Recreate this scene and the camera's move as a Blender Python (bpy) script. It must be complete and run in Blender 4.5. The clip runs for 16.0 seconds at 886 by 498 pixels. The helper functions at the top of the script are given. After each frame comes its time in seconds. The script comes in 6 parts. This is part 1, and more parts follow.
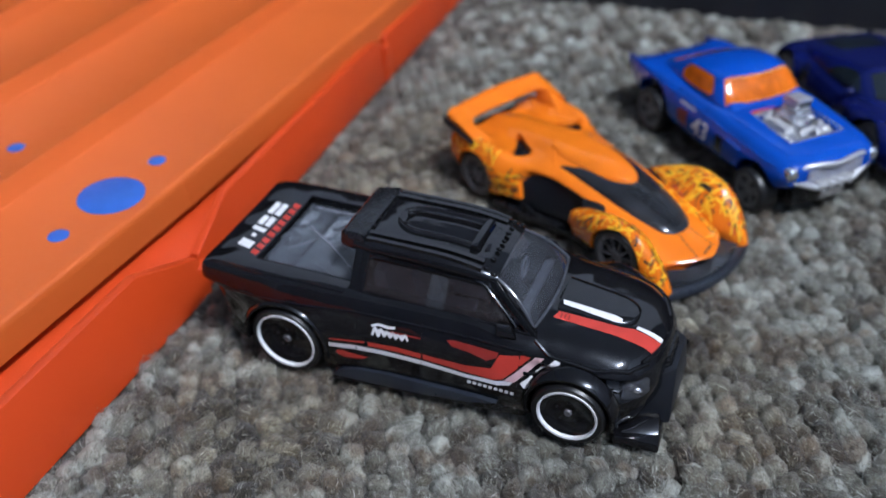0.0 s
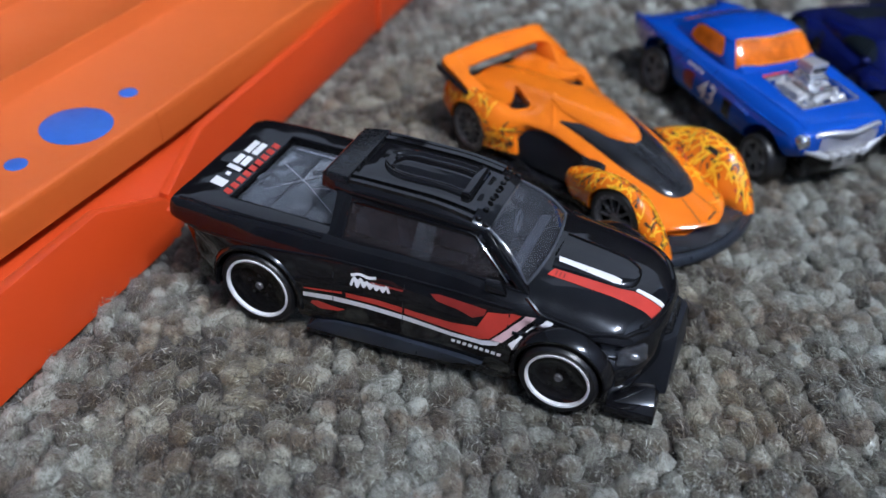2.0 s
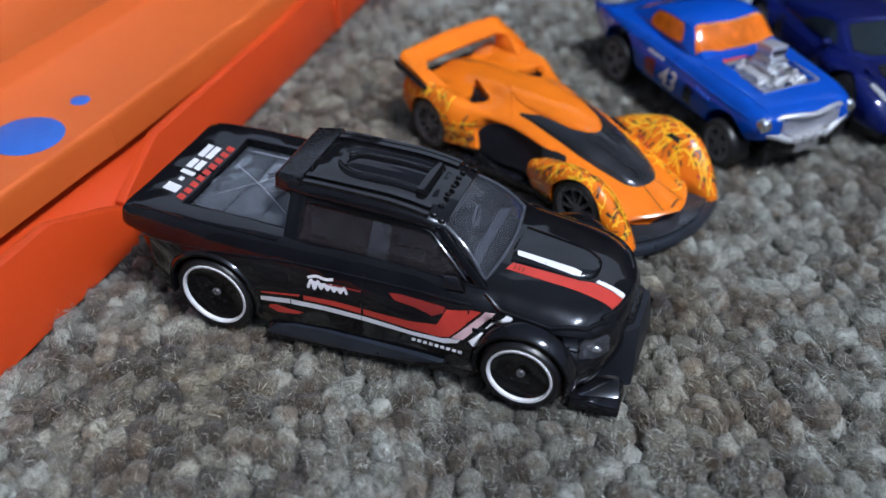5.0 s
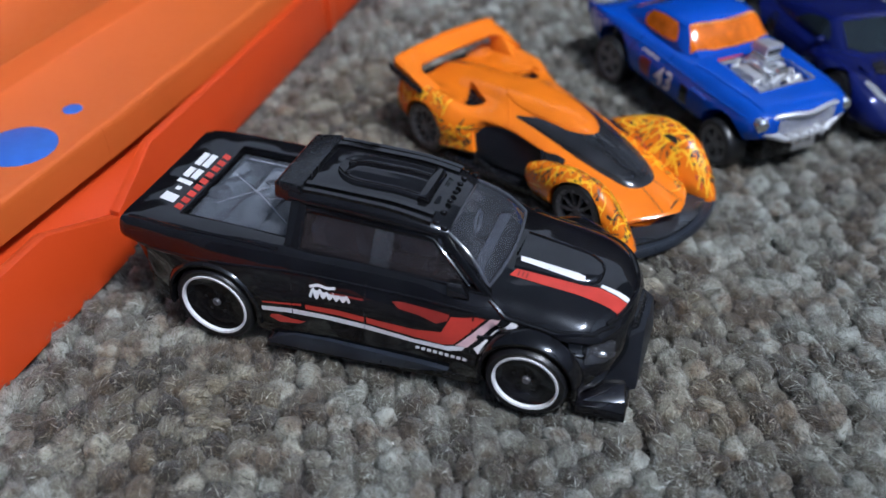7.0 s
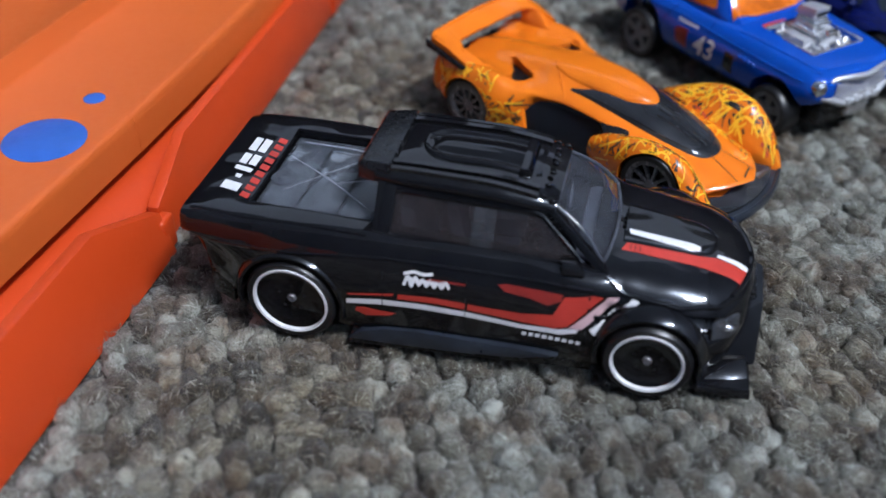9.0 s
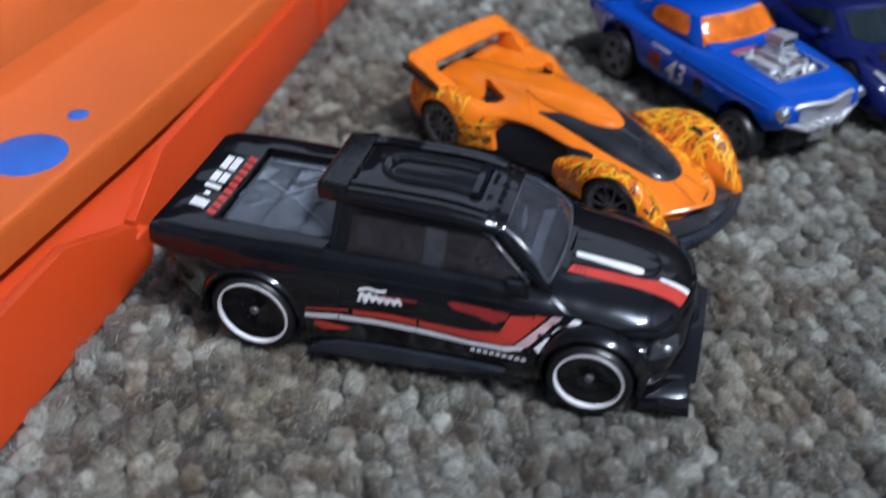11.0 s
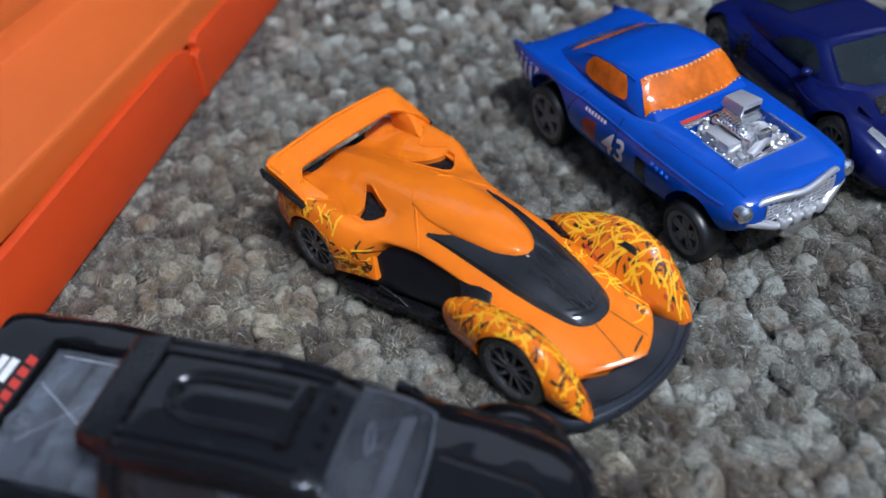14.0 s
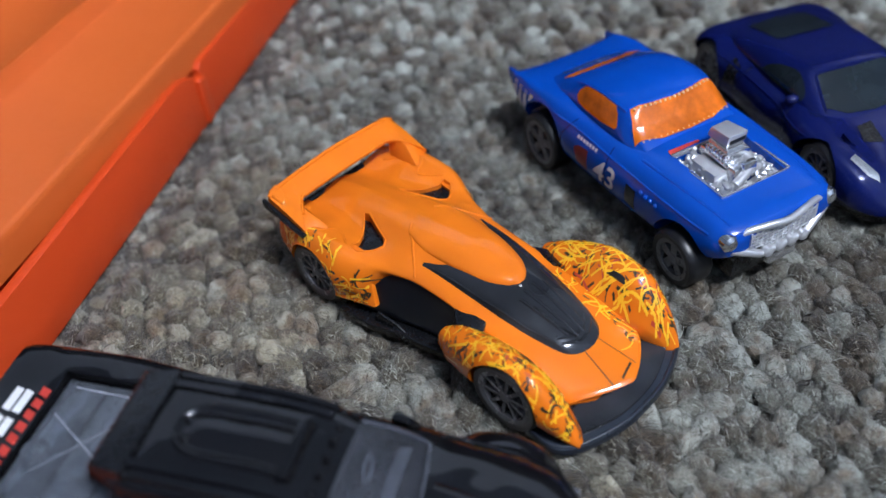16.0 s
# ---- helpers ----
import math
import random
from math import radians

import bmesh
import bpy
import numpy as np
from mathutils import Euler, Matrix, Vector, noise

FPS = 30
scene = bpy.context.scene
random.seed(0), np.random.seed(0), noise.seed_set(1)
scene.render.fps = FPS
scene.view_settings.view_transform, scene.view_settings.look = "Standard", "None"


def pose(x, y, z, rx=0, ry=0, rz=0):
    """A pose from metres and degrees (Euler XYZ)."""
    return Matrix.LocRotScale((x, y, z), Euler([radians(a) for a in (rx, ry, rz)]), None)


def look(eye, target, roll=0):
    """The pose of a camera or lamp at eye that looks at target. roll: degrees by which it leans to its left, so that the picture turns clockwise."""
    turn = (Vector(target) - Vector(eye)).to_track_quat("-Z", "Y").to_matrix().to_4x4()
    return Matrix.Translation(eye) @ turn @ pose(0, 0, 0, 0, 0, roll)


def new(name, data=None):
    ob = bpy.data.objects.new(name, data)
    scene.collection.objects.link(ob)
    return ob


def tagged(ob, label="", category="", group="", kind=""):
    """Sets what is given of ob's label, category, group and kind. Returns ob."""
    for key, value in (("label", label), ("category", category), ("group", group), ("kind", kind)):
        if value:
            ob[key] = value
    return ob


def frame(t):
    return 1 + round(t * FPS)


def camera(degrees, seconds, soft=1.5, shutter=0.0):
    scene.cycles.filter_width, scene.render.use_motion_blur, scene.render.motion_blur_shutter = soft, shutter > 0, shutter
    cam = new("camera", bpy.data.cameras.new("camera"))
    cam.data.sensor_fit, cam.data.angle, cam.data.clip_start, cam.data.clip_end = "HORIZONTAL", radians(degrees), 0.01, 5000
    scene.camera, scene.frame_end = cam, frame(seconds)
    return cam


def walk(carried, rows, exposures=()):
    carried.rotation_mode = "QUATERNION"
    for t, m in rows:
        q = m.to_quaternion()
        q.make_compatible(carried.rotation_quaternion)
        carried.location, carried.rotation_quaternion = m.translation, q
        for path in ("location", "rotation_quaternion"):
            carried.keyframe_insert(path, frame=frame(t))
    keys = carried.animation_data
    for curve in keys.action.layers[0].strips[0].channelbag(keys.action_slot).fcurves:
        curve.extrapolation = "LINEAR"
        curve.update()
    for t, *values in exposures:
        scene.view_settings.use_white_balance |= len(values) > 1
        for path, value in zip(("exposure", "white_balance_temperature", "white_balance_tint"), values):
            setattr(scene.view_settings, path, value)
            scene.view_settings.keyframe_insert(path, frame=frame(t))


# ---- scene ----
from mathutils.bvhtree import BVHTree

cam = camera(48.00, 16.0, soft=1.5, shutter=0.5)
# seconds, eye, target (millimetres), roll
PATH_MM = [
    (0, (5.15, -25.06, 115.43), (-1.08, 97.54, 24.63), -1.88),
    (0.5, (3.18, -30.40, 114.97), (-1.61, 92.37, 24.30), -0.38),
    (1, (3.74, -24.28, 108.18), (-1.11, 97.30, 15.92), -0.27),
    (1.5, (4.60, -18.89, 105.56), (0.48, 102.23, 12.65), 0.28),
    (2, (3.83, -18.60, 104.58), (0.57, 102.34, 11.41), 1.75),
    (2.5, (6.19, -17.18, 104.21), (3.64, 103.80, 11.09), 1.36),
    (3, (6.61, -17.43, 103.53), (4.44, 103.60, 10.44), 1.18),
    (3.5, (7.31, -17.28, 104.02), (5.25, 103.43, 10.51), 0.90),
    (4, (7.90, -16.98, 103.66), (6.16, 103.75, 10.19), 0.58),
    (4.5, (8.44, -16.90, 103.77), (6.78, 103.87, 10.33), 0.30),
    (6.8, (5.14, -15.44, 101.44), (5.93, 104.83, 7.36), -0.04),
    (7, (5.49, -15.12, 104.09), (6.62, 105.21, 10.08), -0.05),
    (7.5, (-7.46, -15.99, 96.50), (-2.57, 104.81, 3.22), -0.75),
    (8, (-18.48, -7.44, 95.11), (-9.60, 113.47, 2.26), -1.50),
    (8.2, (-20.58, -6.81, 94.69), (-9.79, 113.41, 1.16), -0.95),
    (10.3, (-17.18, -11.35, 94.31), (-2.20, 109.74, 2.50), 1.88),
    (10.5, (-18.17, -13.06, 91.57), (-3.77, 108.80, 0.68), 2.04),
    (11, (-10.85, -11.56, 99.50), (0.62, 109.37, 6.98), 1.07),
    (11.5, (3.62, 12.07, 113.84), (11.26, 131.34, 18.79), -1.91),
    (12, (17.35, 31.99, 105.45), (21.58, 148.84, 7.25), -3.86),
    (12.5, (11.31, 31.60, 102.40), (15.83, 147.01, 2.51), -3.79),
    (13, (21.58, 35.52, 103.34), (24.05, 150.34, 2.71), -4.88),
    (13.5, (21.59, 35.90, 105.57), (23.65, 150.17, 4.29), -5.31),
    (14, (19.90, 36.43, 102.35), (22.66, 150.60, 0.99), -5.17),
    (14.5, (18.20, 35.85, 103.54), (21.01, 149.81, 1.93), -5.20),
    (15, (19.55, 35.98, 106.67), (22.31, 149.67, 4.76), -5.32),
    (15.5, (21.52, 35.74, 109.76), (23.37, 149.31, 7.70), -5.74),
    (16, (21.70, 35.77, 109.59), (23.59, 149.34, 7.52), -5.73),
]
walk(cam, [(t, look(Vector(eye) * 0.001, Vector(target) * 0.001, roll)) for t, eye, target, roll in PATH_MM])

# ==== lens blur of the small phone camera ====
cam.data.dof.use_dof = True
cam.data.dof.focus_distance = 0.146
cam.data.dof.aperture_fstop = 16.0

# ==== world and light ====
world = bpy.data.worlds.new("world")
world.use_nodes = True
world.node_tree.nodes["Background"].inputs["Color"].default_value = (0.5, 0.55, 0.62, 1)
world.node_tree.nodes["Background"].inputs["Strength"].default_value = 0.15
scene.world = world
scene.view_settings.exposure = 0.0


# ceiling lamp of the room, above and to the right of the cars: a bar with three bulbs
LAMP_AT = [(0.90 + 0.19 * (k - 1), -0.95 + 0.12 * (k - 1), 2.26) for k in range(3)]
for spot in LAMP_AT:
    bulb = bpy.data.lights.new("ceiling_lamp_light", "POINT")
    bulb.energy, bulb.shadow_soft_size, bulb.color = 93.0, 0.04, (0.865, 0.905, 1.0)
    new("ceiling_lamp_light", bulb).location = spot

# ==== materials ====
MM = 0.001


def nodes_of(name):
    m = bpy.data.materials.new(name)
    m.use_nodes = True
    return m, m.node_tree.nodes, m.node_tree.links, m.node_tree.nodes["Principled BSDF"]


def noise_node(n, l, scale, detail=3.0, rough=0.55, coords="Object"):
    tc = n.new("ShaderNodeTexCoord")
    t = n.new("ShaderNodeTexNoise")
    t.inputs["Scale"].default_value, t.inputs["Detail"].default_value, t.inputs["Roughness"].default_value = scale, detail, rough
    l.new(tc.outputs[coords], t.inputs["Vector"])
    return t


def ramp_node(n, l, source, stops):
    r = n.new("ShaderNodeValToRGB")
    while len(r.color_ramp.elements) < len(stops):
        r.color_ramp.elements.new(0.5)
    for e, (p, c) in zip(r.color_ramp.elements, stops):
        e.position, e.color = p, (*c, 1)
    l.new(source, r.inputs["Fac"])
    return r


def shade(c, k):
    return tuple(min(1.0, v * k) for v in c)


def paint(name, colour, rough=0.3, metal=0.0, coat=0.0, vary=0.12, patch=90.0, grain=900.0, bump=0.00004, wear=0.12, flake=0.0, ripple=4.0):
    """Painted or moulded surface: slow unevenness, fine grain in the gloss, slight orange peel."""
    m, n, l, p = nodes_of(name)
    slow = noise_node(n, l, patch, ripple)
    fine = noise_node(n, l, grain, 3.0, 0.65)
    r = ramp_node(n, l, slow.outputs["Fac"], [(0.3, shade(colour, 1 - vary)), (0.72, shade(colour, 1 + vary))])
    if flake:
        spark = noise_node(n, l, 5200.0, 1.0)
        rs = ramp_node(n, l, spark.outputs["Fac"], [(0.55, (0, 0, 0)), (0.75, (flake, flake, flake))])
        mix = n.new("ShaderNodeMixRGB")
        mix.blend_type = "ADD"
        mix.inputs["Fac"].default_value = 1.0
        l.new(r.outputs["Color"], mix.inputs[1])
        l.new(rs.outputs["Color"], mix.inputs[2])
        l.new(mix.outputs["Color"], p.inputs["Base Color"])
    else:
        l.new(r.outputs["Color"], p.inputs["Base Color"])
    mr = n.new("ShaderNodeMapRange")
    mr.inputs["To Min"].default_value, mr.inputs["To Max"].default_value = max(0.02, rough - wear), min(1.0, rough + wear)
    l.new(fine.outputs["Fac"], mr.inputs["Value"])
    l.new(mr.outputs["Result"], p.inputs["Roughness"])
    p.inputs["Metallic"].default_value = metal
    p.inputs["Coat Weight"].default_value, p.inputs["Coat Roughness"].default_value = coat, 0.06
    if bump:
        b = n.new("ShaderNodeBump")
        b.inputs["Strength"].default_value, b.inputs["Distance"].default_value = 0.5, bump
        l.new(slow.outputs["Fac"], b.inputs["Height"])
        l.new(b.outputs["Normal"], p.inputs["Normal"])
    return m


def clear_plastic(name, colour, alpha, rough=0.08):
    """Tinted see-through plastic: part lets light pass, part is tinted gloss."""
    m, n, l, p = nodes_of(name)
    smear = noise_node(n, l, 260.0, 4.0)
    r = ramp_node(n, l, smear.outputs["Fac"], [(0.3, shade(colour, 0.8)), (0.75, shade(colour, 1.2))])
    l.new(r.outputs["Color"], p.inputs["Base Color"])
    p.inputs["Roughness"].default_value, p.inputs["Specular IOR Level"].default_value = 0.5, 0.0
    haze = ramp_node(n, l, noise_node(n, l, 420.0, 5.0, 0.7).outputs["Fac"], [(0.35, (alpha * 0.7,) * 3), (0.72, (min(1.0, alpha * 1.5),) * 3)])
    wavy = n.new("ShaderNodeBump")
    wavy.inputs["Strength"].default_value, wavy.inputs["Distance"].default_value = 0.6, 0.0006
    l.new(noise_node(n, l, 170.0, 1.0).outputs["Fac"], wavy.inputs["Height"])
    through_it, gloss, fres = n.new("ShaderNodeBsdfTransparent"), n.new("ShaderNodeBsdfGlossy"), n.new("ShaderNodeFresnel")
    fres.inputs["IOR"].default_value = 1.5
    gloss.inputs["Roughness"].default_value = rough
    l.new(wavy.outputs["Normal"], gloss.inputs["Normal"])
    l.new(wavy.outputs["Normal"], fres.inputs["Normal"])
    body, skin = n.new("ShaderNodeMixShader"), n.new("ShaderNodeMixShader")
    l.new(haze.outputs["Color"], body.inputs[0])
    l.new(through_it.outputs[0], body.inputs[1])
    l.new(p.outputs[0], body.inputs[2])
    l.new(fres.outputs[0], skin.inputs[0])
    l.new(body.outputs[0], skin.inputs[1])
    l.new(gloss.outputs[0], skin.inputs[2])
    l.new(skin.outputs[0], n["Material Output"].inputs["Surface"])
    return m


def carpet_material():
    """Flecked yarn: every loop of the pile has its own dye, its fibres differ a little."""
    m, n, l, p = nodes_of("carpet_yarn")
    yarn = n.new("ShaderNodeAttribute")
    yarn.attribute_name = "yarn"
    patches = noise_node(n, l, 45.0, 3.0, 0.6)
    streak = noise_node(n, l, 2600.0, 3.0, 0.7)
    geo = n.new("ShaderNodeNewGeometry")

    def blend(source, gain, base):
        node = n.new("ShaderNodeMath")
        node.operation = "MULTIPLY_ADD"
        l.new(source, node.inputs[0])
        node.inputs[1].default_value = gain
        if isinstance(base, float):
            node.inputs[2].default_value = base
        else:
            l.new(base, node.inputs[2])
        return node.outputs[0]

    fleck = noise_node(n, l, 330.0, 3.0, 0.6)
    value = blend(patches.outputs["Fac"], 0.62, -1.235)
    value = blend(fleck.outputs["Fac"], 0.36, value)
    value = blend(yarn.outputs["Fac"], 0.74, value)
    value = blend(streak.outputs["Fac"], 1.15, value)
    value = blend(geo.outputs["Random Per Island"], 0.90, value)
    r = ramp_node(n, l, value, [(0.05, (0.018, 0.014, 0.009)), (0.25, (0.062, 0.048, 0.033)), (0.38, (0.110, 0.100, 0.082)), (0.62, (0.185, 0.183, 0.168)), (0.95, (0.42, 0.43, 0.42))])
    tint = ramp_node(n, l, noise_node(n, l, 120.0, 4.0, 0.65).outputs["Fac"], [(0.43, (1.0, 1.03, 0.94)), (0.52, (0.88, 0.86, 0.76)), (0.59, (0.54, 0.435, 0.33))])
    dyed = n.new("ShaderNodeMixRGB")
    dyed.blend_type = "MULTIPLY"
    dyed.inputs["Fac"].default_value = 1.0
    l.new(r.outputs["Color"], dyed.inputs[1])
    l.new(tint.outputs["Color"], dyed.inputs[2])
    warm, rust = n.new("ShaderNodeAttribute"), n.new("ShaderNodeMixRGB")
    warm.attribute_name = "warm"
    rust.blend_type = "MULTIPLY"
    l.new(warm.outputs["Fac"], rust.inputs["Fac"])
    l.new(dyed.outputs["Color"], rust.inputs[1])
    rust.inputs[2].default_value = (1.12, 0.96, 0.78, 1)
    strand = n.new("ShaderNodeAttribute")
    strand.attribute_name = "strand"
    pick = n.new("ShaderNodeMath")
    pick.operation = "MULTIPLY"
    l.new(geo.outputs["Random Per Island"], pick.inputs[0])
    l.new(strand.outputs["Fac"], pick.inputs[1])
    # sparkle painted in: a few random fibres get a lighter base colour
    bright = ramp_node(n, l, pick.outputs[0], [(0.86, (0, 0, 0)), (0.98, (0.26, 0.27, 0.265))])
    glint = n.new("ShaderNodeMixRGB")
    glint.blend_type = "ADD"
    glint.inputs["Fac"].default_value = 1.0
    l.new(rust.outputs["Color"], glint.inputs[1])
    l.new(bright.outputs["Color"], glint.inputs[2])
    l.new(glint.outputs["Color"], p.inputs["Base Color"])
    p.inputs["Roughness"].default_value = 0.38
    p.inputs["Sheen Weight"].default_value, p.inputs["Sheen Roughness"].default_value = 0.2, 0.5
    p.inputs["Specular IOR Level"].default_value = 0.35
    fine = noise_node(n, l, 3600.0, 3.0)
    b = n.new("ShaderNodeBump")
    b.inputs["Strength"].default_value, b.inputs["Distance"].default_value = 1.0, 0.0005
    l.new(fine.outputs["Fac"], b.inputs["Height"])
    l.new(b.outputs["Normal"], p.inputs["Normal"])
    return m


CARPET = carpet_material()
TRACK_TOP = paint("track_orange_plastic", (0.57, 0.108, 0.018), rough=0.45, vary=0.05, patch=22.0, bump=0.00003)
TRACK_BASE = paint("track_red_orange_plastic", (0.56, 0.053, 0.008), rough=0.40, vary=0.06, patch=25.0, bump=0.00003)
DOT_BLUE = paint("blue_plastic_rivet", (0.028, 0.115, 0.44), rough=0.38, vary=0.08, patch=300.0)
BLACK_GLOSS = paint("black_enamel", (0.005, 0.005, 0.006), rough=0.07, coat=0.0, vary=0.3, wear=0.04, bump=0.0010, patch=130.0, ripple=1.0)
BLACK_PLASTIC = paint("black_moulded_plastic", (0.006, 0.0065, 0.008), rough=0.26, vary=0.25, patch=220.0)
GREY_PLASTIC = paint("dark_grey_plastic", (0.005, 0.0065, 0.009), rough=0.34, vary=0.2, patch=220.0)
TYRE = paint("tyre_black_vinyl", (0.006, 0.006, 0.007), rough=0.38, vary=0.2, patch=300.0)
WHITE_PRINT = paint("white_print", (0.74, 0.74, 0.75), rough=0.38, vary=0.05, patch=500.0, bump=0)
RED_PRINT = paint("red_print", (0.48, 0.040, 0.027), rough=0.35, vary=0.08, patch=500.0, bump=0)
DARKRED_PRINT = paint("dark_red_print", (0.22, 0.018, 0.014), rough=0.35, vary=0.1, patch=500.0, bump=0)
PINK_REFLECTION = paint("white_print_pink_reflection", (0.60, 0.40, 0.41), rough=0.35, vary=0.08, patch=500.0, bump=0)
SMOKE = clear_plastic("smoked_clear_plastic", (0.075, 0.060, 0.061), 0.25)
WIND_GLASS = clear_plastic("grey_clear_windscreen", (0.16, 0.175, 0.21), 0.13)
BED_PLASTIC = clear_plastic("grey_clear_bed_plastic", (0.15, 0.17, 0.205), 0.42, 0.10)
SCRATCH = paint("scuffed_clear_plastic", (0.30, 0.31, 0.35), rough=0.3, vary=0.2, patch=700.0, bump=0)
CHROME = paint("chrome", (0.88, 0.89, 0.90), rough=0.14, metal=0.97, vary=0.06, patch=400.0, wear=0.08)
DULL_CHROME = paint("worn_chrome", (0.70, 0.71, 0.73), rough=0.22, metal=0.85, vary=0.1, patch=300.0, wear=0.06)
SILVER = paint("satin_silver_plating", (0.62, 0.63, 0.65), rough=0.34, metal=0.6, vary=0.08, patch=300.0, wear=0.06)
ORANGE_PAINT = paint("orange_enamel", (0.76, 0.175, 0.010), rough=0.10, coat=0.0, vary=0.06, patch=140.0, wear=0.06, bump=0.00022, ripple=1.0)
YELLOW_PRINT = paint("yellow_print", (0.92, 0.47, 0.02), rough=0.3, vary=0.12, patch=600.0, bump=0)
BLACK_PRINT = paint("black_print", (0.035, 0.022, 0.012), rough=0.35, vary=0.2, patch=600.0, bump=0)
CANOPY = paint("dark_canopy_plastic", (0.024, 0.026, 0.030), rough=0.07, coat=0.0, vary=0.5, patch=130.0, wear=0.05, bump=0.0008, ripple=1.0)
BLUE_PAINT = paint("blue_enamel", (0.001, 0.060, 0.385), rough=0.13, coat=0.0, vary=0.06, patch=120.0, wear=0.08, bump=0.00006)
NAVY_PAINT = paint("navy_metallic_paint", (0.003, 0.0075, 0.078), rough=0.12, metal=0.2, coat=0.0, vary=0.1, patch=130.0, flake=0.012)
ORANGE_GLASS = paint("orange_clear_plastic", (0.58, 0.125, 0.006), rough=0.12, coat=0.0, vary=0.45, patch=260.0, bump=0.0004)
NAVY_GLASS = paint("dark_tinted_plastic", (0.010, 0.016, 0.020), rough=0.07, coat=0.0, vary=0.3, patch=200.0)
# paler than the screen plastic: the beads' glints are put into the colour
BEAD_GLINT = paint("orange_bead_glint", (0.88, 0.50, 0.22), rough=0.06, vary=0.2, patch=400.0)
SCREEN_EDGE = paint("thick_clear_edge", (0.055, 0.06, 0.072), rough=0.18, vary=0.3, patch=500.0)
SEAT_GREY = paint("grey_interior_plastic", (0.085, 0.096, 0.12), rough=0.22, vary=0.3, patch=300.0)
LAMP_CLEAR = clear_plastic("clear_lamp_plastic", (0.20, 0.21, 0.24), 0.18, 0.06)
LAMP_SMOKE = clear_plastic("smoky_lamp_plastic", (0.08, 0.08, 0.09), 0.5, 0.08)
RIM_GREY = paint("dark_rim", (0.13, 0.13, 0.14), rough=0.26, metal=0.3, vary=0.15, patch=500.0)
SKIRT_PLASTIC = paint("slate_blue_plastic", (0.016, 0.021, 0.030), rough=0.32, vary=0.25, patch=220.0)
MATT_PLASTIC = paint("matt_slate_plastic", (0.004, 0.0055, 0.009), rough=0.44, vary=0.25, patch=220.0)
RIM_DARK = paint("black_rim", (0.15, 0.155, 0.165), rough=0.3, metal=0.2, vary=0.15, patch=500.0)
CABINET_DARK = paint("dark_furniture_laminate", (0.012, 0.013, 0.02), rough=0.45, vary=0.2, patch=6.0, grain=300.0)
WALL_PAINT = paint("wall_paint", (0.10, 0.125, 0.165), rough=0.85, vary=0.04, patch=1.5, grain=60.0, bump=0.0002)
# unseen far wall kept bright so the black enamel mirrors it
REFLECTED_WALL = paint("pale_reflected_wall", (0.74, 0.82, 0.92), rough=0.85, vary=0.05, patch=1.5, grain=60.0, bump=0.0002)
CEILING_PAINT = paint("ceiling_paint", (0.42, 0.48, 0.57), rough=0.9, vary=0.03, patch=1.5, grain=60.0, bump=0.0002)
LAMP_SHELL = paint("lamp_white_metal", (0.8, 0.8, 0.78), rough=0.4, vary=0.03, patch=8.0)

# ==== mesh helpers: all shapes are drawn in millimetres ====


def part(name, bm, material, parent=None, label="", sharp=38.0):
    """Links a bmesh drawn in millimetres as one mesh object under a thing or a part."""
    bmesh.ops.recalc_face_normals(bm, faces=bm.faces[:])
    bm.transform(Matrix.Scale(MM, 4))
    me = bpy.data.meshes.new(name)
    bm.to_mesh(me)
    bm.free()
    for poly in me.polygons:
        poly.use_smooth = True
    me.set_sharp_from_angle(angle=radians(sharp))
    me.materials.append(material)
    ob = new(name, me)
    ob.parent = parent
    if label:
        ob["label"] = label
    return ob


def thing(name, x, y, turn, label, category, group="", z=0.0):
    ob = new(name)
    ob.empty_display_size = 0.01
    ob.matrix_world = pose(x * MM, y * MM, z * MM, 0, 0, turn)
    return tagged(ob, label, category, group)


def bevelled(bm, width, segments=2, angle=30.0):
    edges = [e for e in bm.edges if len(e.link_faces) == 2 and e.calc_face_angle(0.0) > radians(angle)]
    bmesh.ops.bevel(bm, geom=edges, offset=width, offset_type="OFFSET", segments=segments, profile=0.6, affect="EDGES", clamp_overlap=True)
    return bm


def box(x0, x1, y0, y1, z0, z1, bevel=0.0, bm=None):
    own = bmesh.new()
    bmesh.ops.create_cube(own, size=1.0, matrix=Matrix.LocRotScale(((x0 + x1) / 2, (y0 + y1) / 2, (z0 + z1) / 2), None, (x1 - x0, y1 - y0, z1 - z0)))
    if bevel:
        bevelled(own, bevel)
    if bm is None:
        return own
    return joined(bm, own)


def joined(bm, other):
    me = bpy.data.meshes.new("joined")
    other.to_mesh(me)
    other.free()
    bm.from_mesh(me)
    bpy.data.meshes.remove(me)
    return bm


def prism(points, axis, a, b, bevel=0.0):
    """A flat outline pushed from a to b along an axis; the outline's two numbers are the other two axes in order."""
    bm = bmesh.new()

    def at(u, v, w):
        return {"x": (w, u, v), "y": (u, w, v), "z": (u, v, w)}[axis]

    low = [bm.verts.new(at(u, v, a)) for u, v in points]
    high = [bm.verts.new(at(u, v, b)) for u, v in points]
    bm.faces.new(low), bm.faces.new(high[::-1])
    for i in range(len(points)):
        j = (i + 1) % len(points)
        bm.faces.new((low[i], low[j], high[j], high[i]))
    bmesh.ops.recalc_face_normals(bm, faces=bm.faces[:])
    if bevel:
        bevelled(bm, bevel)
    return bm


